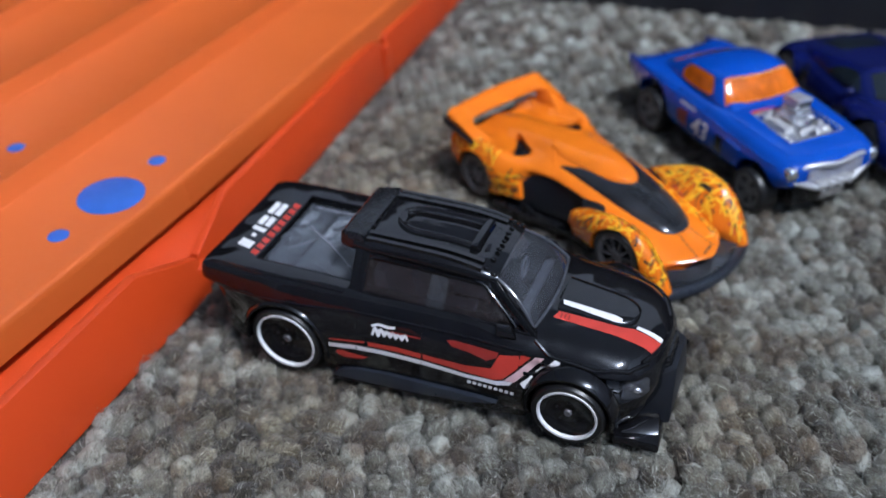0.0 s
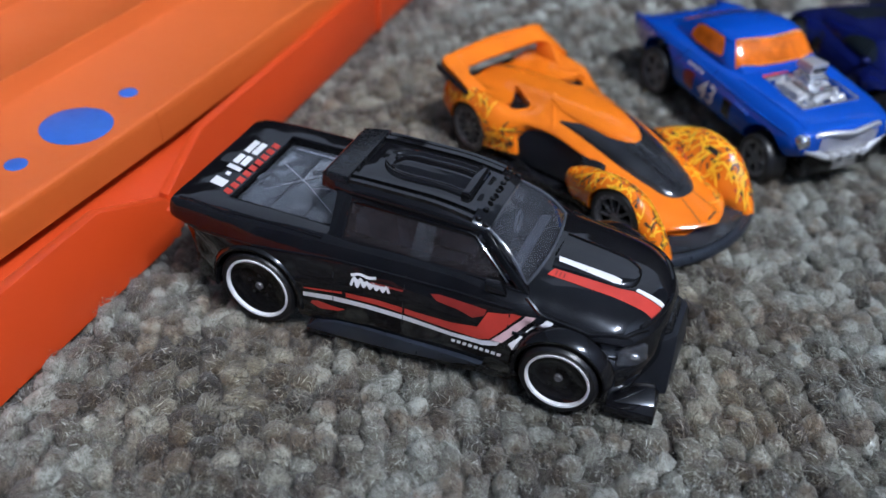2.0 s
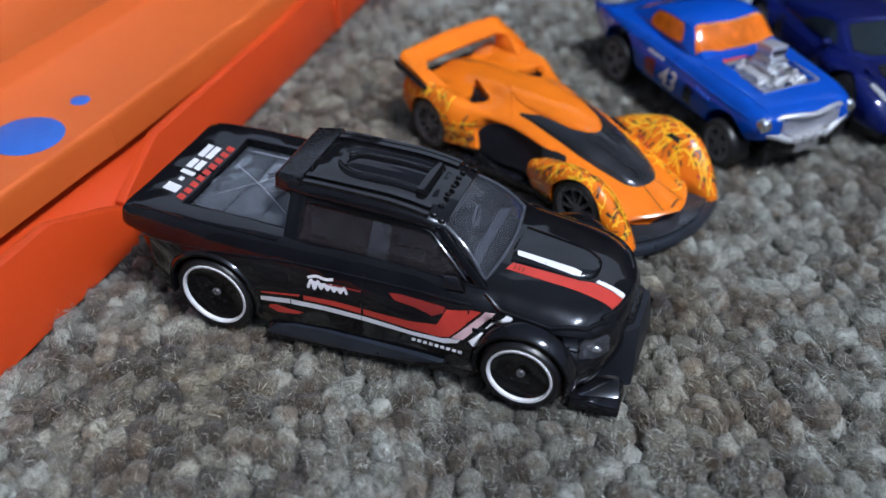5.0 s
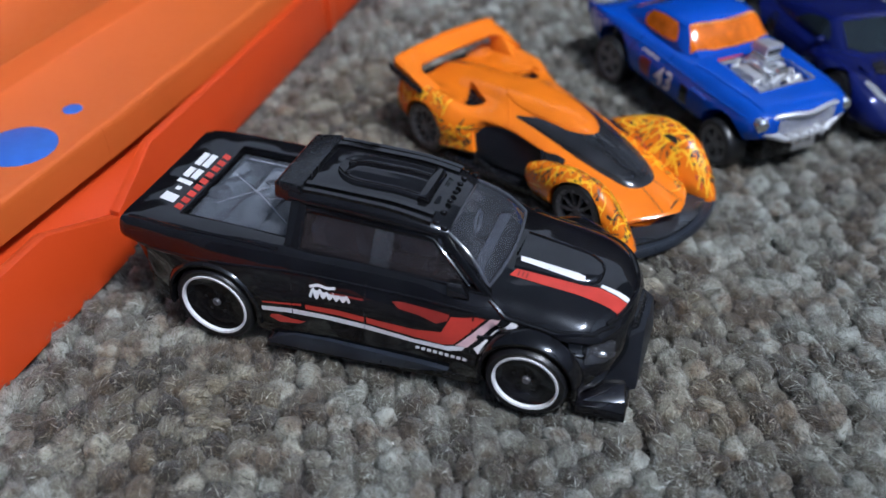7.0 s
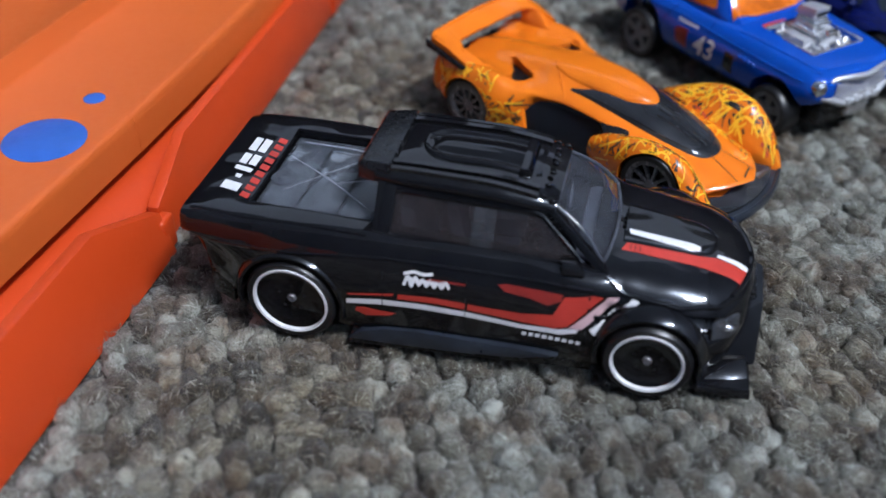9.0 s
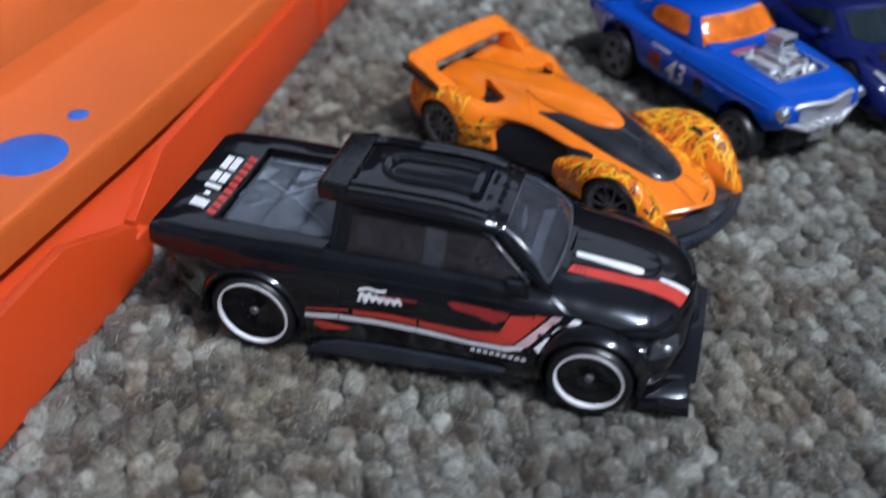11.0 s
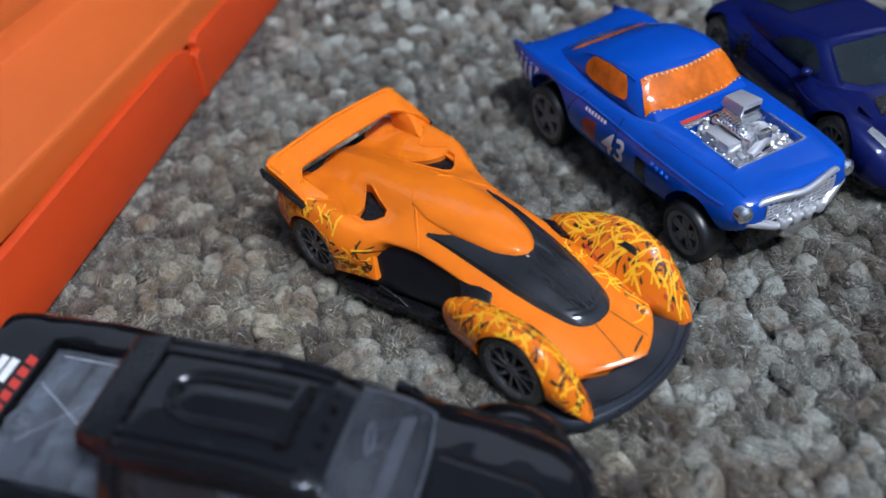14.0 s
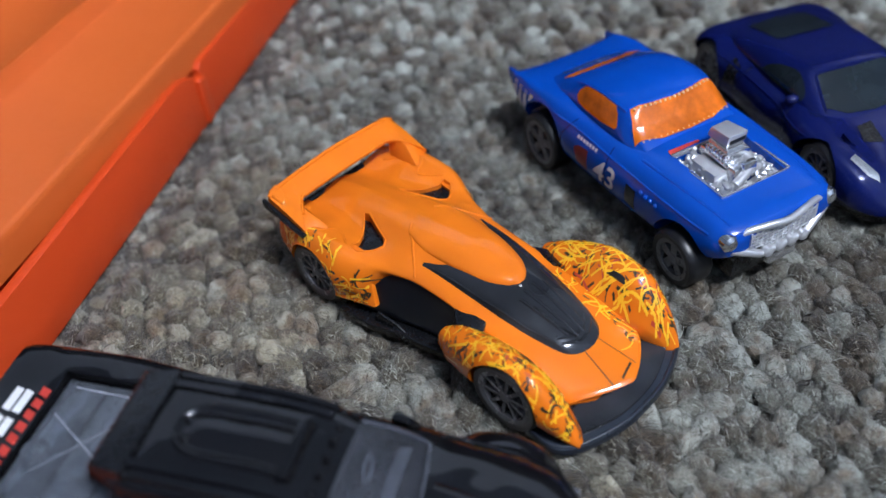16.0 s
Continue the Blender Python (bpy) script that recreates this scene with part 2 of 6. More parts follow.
def block(corners, bevel=0.0):
    """A six-sided block from eight corners: four below, four above, in the same order round."""
    bm = bmesh.new()
    v = [bm.verts.new(c) for c in corners]
    for f in ((0, 1, 2, 3), (7, 6, 5, 4), (0, 4, 5, 1), (1, 5, 6, 2), (2, 6, 7, 3), (3, 7, 4, 0)):
        bm.faces.new([v[i] for i in f])
    bmesh.ops.recalc_face_normals(bm, faces=bm.faces[:])
    if bevel:
        bevelled(bm, bevel)
    return bm


def plate(corners, thick, bevel=0.0):
    """A flat panel of the given corners with thickness along its normal (downwards from the corners)."""
    pts = [Vector(c) for c in corners]
    nrm = (pts[1] - pts[0]).cross(pts[2] - pts[0]).normalized()
    bm = bmesh.new()
    top = [bm.verts.new(p) for p in pts]
    low = [bm.verts.new(p - nrm * thick) for p in pts]
    bm.faces.new(top), bm.faces.new(low[::-1])
    for i in range(len(pts)):
        j = (i + 1) % len(pts)
        bm.faces.new((top[i], low[i], low[j], top[j]))
    bmesh.ops.recalc_face_normals(bm, faces=bm.faces[:])
    if bevel:
        bevelled(bm, bevel, 1)
    return bm


def lathe(profile, steps=40, axis="y", centre=(0, 0, 0)):
    """A turned solid: profile of (radius, height along the axis), closed on itself."""
    bm = bmesh.new()
    rings = []
    for i in range(steps):
        a = 2 * math.pi * i / steps
        ring = []
        for r, h in profile:
            u, v = r * math.cos(a), r * math.sin(a)
            p = {"y": (u, h, v), "z": (u, v, h), "x": (h, u, v)}[axis]
            ring.append(bm.verts.new(Vector(p) + Vector(centre)))
        rings.append(ring)
    k = len(profile)
    for i in range(steps):
        for j in range(k):
            q = (rings[i][j], rings[(i + 1) % steps][j], rings[(i + 1) % steps][(j + 1) % k], rings[i][(j + 1) % k])
            bm.faces.new(q)
    bmesh.ops.remove_doubles(bm, verts=bm.verts[:], dist=1e-4)
    bmesh.ops.dissolve_degenerate(bm, edges=bm.edges[:], dist=1e-5)
    return bm


def rod(p, q, r, steps=10, r2=None):
    p, q = Vector(p), Vector(q)
    bm = bmesh.new()
    m = Matrix.Translation((p + q) / 2) @ (q - p).to_track_quat("Z", "Y").to_matrix().to_4x4()
    bmesh.ops.create_cone(bm, cap_ends=True, segments=steps, radius1=r, radius2=r if r2 is None else r2, depth=(q - p).length, matrix=m)
    return bm


def tube(points, r, steps=8, closed=False):
    """A round bead along a line of points."""
    P = [Vector(p) for p in points]
    n = len(P)
    bm = bmesh.new()
    rings = []
    for i, p in enumerate(P):
        a, b = (P[i - 1], P[(i + 1) % n]) if closed else (P[max(i - 1, 0)], P[min(i + 1, n - 1)])
        up = Vector((0, 0, 1)) if abs((b - a).normalized().z) < 0.9 else Vector((0, 1, 0))
        u = (b - a).cross(up).normalized()
        v = (b - a).normalized().cross(u)
        rings.append([bm.verts.new(p + (u * math.cos(2 * math.pi * k / steps) + v * math.sin(2 * math.pi * k / steps)) * r) for k in range(steps)])
    for i in range(n if closed else n - 1):
        a, b = rings[i], rings[(i + 1) % n]
        for k in range(steps):
            bm.faces.new((a[k], a[(k + 1) % steps], b[(k + 1) % steps], b[k]))
    if not closed:
        bm.faces.new(rings[0]), bm.faces.new(rings[-1][::-1])
    return bm


def laid(points, tree, lift=0.0):
    """The points (x, y) dropped from above onto a body."""
    out = []
    for x, y in points:
        hit = tree.ray_cast(Vector((x, y, 60)), Vector((0, 0, -1)))[0]
        if hit:
            out.append(hit + Vector((0, 0, lift)))
    return out


def laid_side(points, tree, side, lift=0.0):
    """The points (x, z) pushed from one side onto a body."""
    out = []
    for x, z in points:
        hit = tree.ray_cast(Vector((x, side * 60, z)), Vector((0, -side, 0)))[0]
        if hit:
            out.append(hit + Vector((0, side * lift, 0)))
    return out


def ball(p, r, sx=1, sy=1, sz=1, sub=2):
    bm = bmesh.new()
    bmesh.ops.create_icosphere(bm, subdivisions=sub, radius=r, matrix=Matrix.LocRotScale(p, None, (sx, sy, sz)))
    return bm


def glide(xs, ys, q):
    """Smooth values through (xs, ys) that never overshoot."""
    xs, ys, q = np.asarray(xs, float), np.asarray(ys, float), np.asarray(q, float)
    h, d = np.diff(xs), np.diff(ys) / np.diff(xs)
    m = np.zeros(len(xs))
    for i in range(1, len(xs) - 1):
        if d[i - 1] * d[i] > 0:
            w1, w2 = 2 * h[i] + h[i - 1], h[i] + 2 * h[i - 1]
            m[i] = (w1 + w2) / (w1 / d[i - 1] + w2 / d[i])
    m[0], m[-1] = d[0], d[-1]
    k = np.clip(np.searchsorted(xs, q) - 1, 0, len(xs) - 2)
    t = (q - xs[k]) / h[k]
    return (2 * t**3 - 3 * t**2 + 1) * ys[k] + (t**3 - 2 * t**2 + t) * h[k] * m[k] + (-2 * t**3 + 3 * t**2) * ys[k + 1] + (t**3 - t**2) * h[k] * m[k + 1]


def rounded(points, per):
    """A smooth line through the points (centripetal spline), per steps for each stretch."""
    P = [Vector((*p, 0.0)) if len(p) == 2 else Vector(p) for p in points]
    P = [P[0] * 2 - P[1]] + P + [P[-1] * 2 - P[-2]]
    out = []
    for i in range(1, len(P) - 2):
        a, b, c, d = P[i - 1 : i + 3]
        t0 = 0.0
        t1 = t0 + max(1e-4, (b - a).length ** 0.5)
        t2 = t1 + max(1e-4, (c - b).length ** 0.5)
        t3 = t2 + max(1e-4, (d - c).length ** 0.5)
        for s in range(per):
            t = t1 + (t2 - t1) * s / per
            a1 = a.lerp(b, (t - t0) / (t1 - t0))
            a2 = b.lerp(c, (t - t1) / (t2 - t1))
            a3 = c.lerp(d, (t - t2) / (t3 - t2))
            b1 = a1.lerp(a2, (t - t0) / (t2 - t0))
            b2 = a2.lerp(a3, (t - t1) / (t3 - t1))
            out.append(b1.lerp(b2, (t - t1) / (t2 - t1)))
    return out + [P[-2]]


def shell(stations, nx=60, per=4, mirror=True, offset=0.0):
    """A closed body through cross-sections: stations of x and outline points (y, z) from the sill up to the middle."""
    xs = [s[0] for s in stations]
    xq = np.unique(np.concatenate([np.linspace(xs[0], xs[-1], nx), xs]))
    k = len(stations[0][1])
    ys = [glide(xs, [s[1][j][0] for s in stations], xq) for j in range(k)]
    zs = [glide(xs, [s[1][j][1] for s in stations], xq) for j in range(k)]
    bm = bmesh.new()
    rings = []
    for i, x in enumerate(xq):
        half = [(v.x, v.y) for v in rounded([(ys[j][i], zs[j][i]) for j in range(k)], per)]
        if mirror:
            line = [(-y, z) for y, z in half] + [(y, z) for y, z in half[-2::-1]]
        else:
            line = half
        rings.append([bm.verts.new((x, y + offset, z)) for y, z in line])
    n = len(rings[0])
    for a, b in zip(rings, rings[1:]):
        for j in range(n):
            bm.faces.new((a[j], a[(j + 1) % n], b[(j + 1) % n], b[j]))
    bm.faces.new(rings[0]), bm.faces.new(rings[-1][::-1])
    bmesh.ops.remove_doubles(bm, verts=bm.verts[:], dist=1e-4)
    bmesh.ops.recalc_face_normals(bm, faces=bm.faces[:])
    return bm


def carved(bm, cutters):
    """The body less the cutters."""
    made = []
    for b in (bm, *cutters):
        me = bpy.data.meshes.new("blank")
        bmesh.ops.recalc_face_normals(b, faces=b.faces[:])
        b.to_mesh(me)
        b.free()
        made.append(new("blank", me))
    for c in made[1:]:
        mod = made[0].modifiers.new("cut", "BOOLEAN")
        mod.operation, mod.solver, mod.object = "DIFFERENCE", "EXACT", c
    bpy.context.view_layer.update()
    me = bpy.data.meshes.new_from_object(made[0].evaluated_get(bpy.context.evaluated_depsgraph_get()))
    out = bmesh.new()
    out.from_mesh(me)
    bpy.data.meshes.remove(me)
    for o in made:
        data = o.data
        bpy.data.objects.remove(o)
        bpy.data.meshes.remove(data)
    return out


def tree_of(bm):
    return BVHTree.FromBMesh(bm)


def printed(outlines, tree, way, lift=0.05, seg=0.8, flat=None):
    """Printed shapes laid on a body. way: 'right' or 'left' side (outline in x, z), 'top' (x, y), 'front' (y, z)."""
    bm = bmesh.new()
    for pts in outlines:
        f = bm.faces.new([bm.verts.new((u, v, 0)) for u, v in pts])
    if flat is not None:
        joined(bm, flat)
    bmesh.ops.triangulate(bm, faces=bm.faces[:])
    for _ in range(5):
        long = [e for e in bm.edges if e.calc_length() > seg]
        if not long:
            break
        bmesh.ops.subdivide_edges(bm, edges=long, cuts=1, use_grid_fill=False)
        bmesh.ops.triangulate(bm, faces=bm.faces[:])
    lost = []
    for v in bm.verts:
        u, w = v.co.x, v.co.y
        start, ray = {"right": ((u, -60, w), (0, 1, 0)), "left": ((u, 60, w), (0, -1, 0)), "top": ((u, w, 80), (0, 0, -1)), "front": ((80, u, w), (-1, 0, 0))}[way]
        hit, nrm, _, _ = tree.ray_cast(Vector(start), Vector(ray))
        if hit is None:
            lost.append(v)
            continue
        if nrm.dot(Vector(ray)) > 0:
            nrm = -nrm
        v.co = hit + nrm * lift
    bmesh.ops.delete(bm, geom=lost, context="VERTS")
    return bm


def ribbon(points, width):
    """Outline of a strip of the given width along a flat line, tapered at its ends."""
    P = [Vector(p) for p in points]
    left, right = [], []
    for i, p in enumerate(P):
        d = (P[min(i + 1, len(P) - 1)] - P[max(i - 1, 0)]).normalized()
        nrm = Vector((-d.y, d.x)) * width / 2
        left.append(tuple(p + nrm)), right.append(tuple(p - nrm))
    return left + right[::-1]


def rounded_flat(points, per=5):
    return [(v.x, v.y) for v in rounded(points, per)]


def arch(x, z, r, side, depth=7.5, width=30.0):
    """A round cutter for a wheel well on one side."""
    y0, y1 = (-width, -depth) if side < 0 else (depth, width)
    return rod((x, y0, z), (x, y1, z), r, 36)


def lettering(text, size, shear=0.0):
    """Flat letters in Blender's own font, lying in x, y."""
    data = bpy.data.curves.new("letters", "FONT")
    data.body, data.size, data.shear, data.align_x, data.align_y, data.offset = text, size, shear, "CENTER", "CENTER", 0.015 * size
    ob = new("letters", data)
    bpy.context.view_layer.update()
    me = bpy.data.meshes.new_from_object(ob.evaluated_get(bpy.context.evaluated_depsgraph_get()))
    bm = bmesh.new()
    bm.from_mesh(me)
    bpy.data.objects.remove(ob), bpy.data.curves.remove(data), bpy.data.meshes.remove(me)
    return bm

# ==== the setting: carpeted floor, dark furniture, room ====


def build_carpet():
    """Loop-pile carpet: rows of yarn loops, each with its own fibres, as one mesh."""
    rng = np.random.default_rng(7)
    pitch_u, pitch_v = 3.8, 3.45
    turn = radians(38)
    cu, su = math.cos(turn), math.sin(turn)
    gu, gv = np.meshgrid(np.arange(-80, 81), np.arange(-86, 87), indexing="ij")
    u = gu.ravel() * pitch_u + (gv.ravel() % 2) * pitch_u / 2 + rng.normal(0, 0.32, gu.size)
    v = gv.ravel() * pitch_v + rng.normal(0, 0.3, gu.size)
    x, y = 35 + u * cu - v * su, 145 + u * su + v * cu
    keep = (x > -100) & (x < 190) & (y > 35) & (y < 262)
    x, y = x[keep], y[keep]
    count = len(x)
    angle = turn + radians(55) + rng.normal(0, 0.4, count)
    long = rng.uniform(2.2, 2.9, count)
    wide = rng.uniform(1.75, 2.3, count)
    high = rng.uniform(1.4, 2.15, count)
    base = -2.15 + rng.normal(0, 0.2, count)
    # pressed down under the edge of the track
    across = -(x + 48.1) * math.sin(radians(70.1)) + (y - 117.2) * math.cos(radians(70.1))
    base -= np.where(across > -2.6, 1.5, 0.0)
    # the yarn body of a loop: a squashed, bent ball
    ico = bmesh.new()
    bmesh.ops.create_icosphere(ico, subdivisions=2, radius=1.0)
    ball_v = np.array([w.co[:] for w in ico.verts])
    ball_f = np.array([[w.index for w in f.verts] for f in ico.faces])
    ico.free()
    k = len(ball_v)
    bump = 1 + rng.normal(0, 0.17, (count, k))
    lx, ly, lz = ball_v[None, :, 0] * long[:, None] * bump, ball_v[None, :, 1] * wide[:, None] * bump, ball_v[None, :, 2] * high[:, None] * bump * 0.93
    ca, sa = np.cos(angle)[:, None], np.sin(angle)[:, None]
    body = np.stack([x[:, None] + lx * ca - ly * sa, y[:, None] + lx * sa + ly * ca, base[:, None] + lz], -1).reshape(-1, 3)
    body_f = (ball_f[None] + (np.arange(count) * k)[:, None, None]).reshape(-1, 3)
    # fibres that run over each loop, some of them standing away
    per = 220
    near = (x > -75) & (x < 120) & (y > 45) & (y < 215)
    which = np.concatenate([np.repeat(np.flatnonzero(near), per), np.repeat(np.flatnonzero(~near), 20)])
    m = len(which)
    side = rng.uniform(-1.25, 1.25, m)
    start = rng.uniform(-1.4, 1.15, m)
    span = rng.uniform(0.16, 0.55, m)
    away = 1.0 + np.abs(rng.normal(0, 0.13, m)) + (rng.random(m) < 0.04) * rng.uniform(0.05, 0.3, m)
    way = rng.normal(0, 0.5, count)[which] + rng.normal(0, 0.75, m)
    steps = 3
    s = np.linspace(0, 1, steps)[None, :]
    th = start[:, None] + (span * np.cos(way))[:, None] * s
    ph = side[:, None] + (1.3 * span * np.sin(way))[:, None] * s + 0.25 * span[:, None] * s * s
    rise = away[:, None] * (1 + 0.05 * s)
    fx = np.sin(th) * long[which][:, None] * rise
    fy = np.cos(th) * np.sin(ph) * wide[which][:, None] * rise
    fz = np.cos(th) * np.cos(ph) * high[which][:, None] * rise
    width = rng.uniform(0.018, 0.06, m)[:, None] * np.array([0.6, 1.0, 0.3])[None, :]
    aw = angle[which][:, None]
    dx, dy = fx * np.cos(aw) - fy * np.sin(aw), fx * np.sin(aw) + fy * np.cos(aw)
    px, py, pz = x[which][:, None] + dx, y[which][:, None] + dy, base[which][:, None] + fz
    run = np.stack([dx[:, -1] - dx[:, 0], dy[:, -1] - dy[:, 0], fz[:, -1] - fz[:, 0]], -1)
    out = np.stack([dx[:, 1], dy[:, 1], fz[:, 1]], -1)
    across_fibre = np.cross(run, out)
    across_fibre /= np.linalg.norm(across_fibre, axis=1)[:, None] + 1e-9
    ox, oy, oz = (across_fibre[:, None, i] * width for i in range(3))
    a = np.stack([px + ox, py + oy, pz + oz], -1)
    b = np.stack([px - ox, py - oy, pz - oz], -1)
    strip = np.stack([a, b], 2).reshape(m, steps * 2, 3)
    quad = np.array([[2 * i, 2 * i + 1, 2 * i + 3, 2 * i + 2] for i in range(steps - 1)])
    strip_f = (quad[None] + (np.arange(m) * steps * 2)[:, None, None]).reshape(-1, 4) + len(body)
    verts = np.concatenate([body, strip.reshape(-1, 3)]) * MM
    me = bpy.data.meshes.new("carpet_pile")
    me.vertices.add(len(verts))
    me.vertices.foreach_set("co", verts.astype(np.float32).ravel())
    loops = np.concatenate([body_f.ravel(), strip_f.ravel()])
    me.loops.add(len(loops))
    me.loops.foreach_set("vertex_index", loops.astype(np.int32))
    sizes = np.concatenate([np.full(len(body_f), 3), np.full(len(strip_f), 4)])
    starts = np.concatenate([[0], np.cumsum(sizes)[:-1]])
    me.polygons.add(len(sizes))
    me.polygons.foreach_set("loop_start", starts.astype(np.int32))
    me.polygons.foreach_set("use_smooth", np.ones(len(sizes), bool))
    me.update(calc_edges=True)
    me.validate()
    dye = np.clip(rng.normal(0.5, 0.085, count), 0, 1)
    for px, py, reach in ((38, 107, 8), (19, 70, 8), (34, 92, 6), (-37, 88, 5), (-31, 81, 5), (6, 136, 5), (-6, 166, 6), (-28, 72, 11)):  # darker, browner spots
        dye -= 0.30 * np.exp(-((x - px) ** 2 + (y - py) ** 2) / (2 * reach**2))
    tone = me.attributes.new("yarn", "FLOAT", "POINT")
    # loop bodies a step darker than their fibres: depth shade painted into the tone
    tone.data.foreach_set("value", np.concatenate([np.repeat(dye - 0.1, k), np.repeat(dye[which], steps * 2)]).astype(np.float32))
    # the pile is tinted warmer and browner in patches, mostly beside the track
    rusty = np.zeros(count)
    for px, py, reach in ((-20, 150, 16), (-2, 140, 12), (-32, 82, 14), (-10, 172, 16), (40, 105, 9), (45, 84, 7)):
        rusty = np.maximum(rusty, np.exp(-((x - px) ** 2 + (y - py) ** 2) / (2 * reach**2)))
    rusty = np.clip(rusty * rng.uniform(0.5, 1.2, count), 0, 1)
    warmth = me.attributes.new("warm", "FLOAT", "POINT")
    warmth.data.foreach_set("value", np.concatenate([np.repeat(rusty, k), np.repeat(rusty[which], steps * 2)]).astype(np.float32))
    fine = me.attributes.new("strand", "FLOAT", "POINT")
    fine.data.foreach_set("value", np.concatenate([np.zeros(count * k), np.ones(m * steps * 2)]).astype(np.float32))
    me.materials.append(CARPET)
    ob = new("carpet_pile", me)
    return tagged(ob, "grey and brown flecked loop-pile carpet yarn", "carpet", kind="stuff")


def build_floor():
    bm = bmesh.new()
    n = 120
    grid = [[bm.verts.new((-1900 + 3800 * i / n, -1700 + 3800 * j / n, -2.6)) for j in range(n + 1)] for i in range(n + 1)]
    for i in range(n):
        for j in range(n):
            bm.faces.new((grid[i][j], grid[i + 1][j], grid[i + 1][j + 1], grid[i][j + 1]))
    ob = part("floor", bm, CARPET)
    return tagged(ob, "carpeted floor in grey and brown flecks", "floor", kind="structure")


def build_room():
    # unseen walls and ceiling, added to close the room and shape the reflections
    for name, b in (("wall_north", (-2000, 2000, 2100, 2200, -3, 2400)), ("wall_south", (-2000, 2000, -1800, -1700, -3, 2400)), ("wall_east", (1900, 2000, -1700, 2100, -3, 2400)), ("wall_west", (-2000, -1900, -1700, 2100, -3, 2400))):
        tagged(part(name, box(*b), REFLECTED_WALL if name == "wall_north" else WALL_PAINT), "unseen room wall, tone set for reflections in the cars", "wall", kind="structure")
    tagged(part("ceiling", box(-2000, 2000, -1800, 2200, 2400, 2450), CEILING_PAINT), "unseen room ceiling, tone set for reflections in the cars", "ceiling", kind="structure")
    lamp = thing("ceiling_lamp", 900, -950, 32, "white ceiling lamp bar", "lamp", z=2320)
    part("housing", lathe([(2, 0), (6, 0), (6, 55), (60, 60), (60, 80), (2, 80)], 40, "z"), LAMP_SHELL, lamp)
    part("bar", bevelled(box(-260, 260, -12, 12, -14, 0), 3), LAMP_SHELL, lamp)


def build_furniture():
    """The dark low cabinet that stands on the carpet behind the cars."""
    ob = thing("cabinet", 83, 239.0, -15.8, "dark navy low cabinet standing on the carpet", "cabinet", z=-2.0)
    part("body", box(-420, 700, 6, 420, 45, 120, 1.5), CABINET_DARK, ob)
    part("plinth", box(-420, 700, 0, 400, 0, 44.5, 0.8), CABINET_DARK, ob)


# ==== the orange racing track ====
TRACK = (-48.1, 117.2, 70.1)


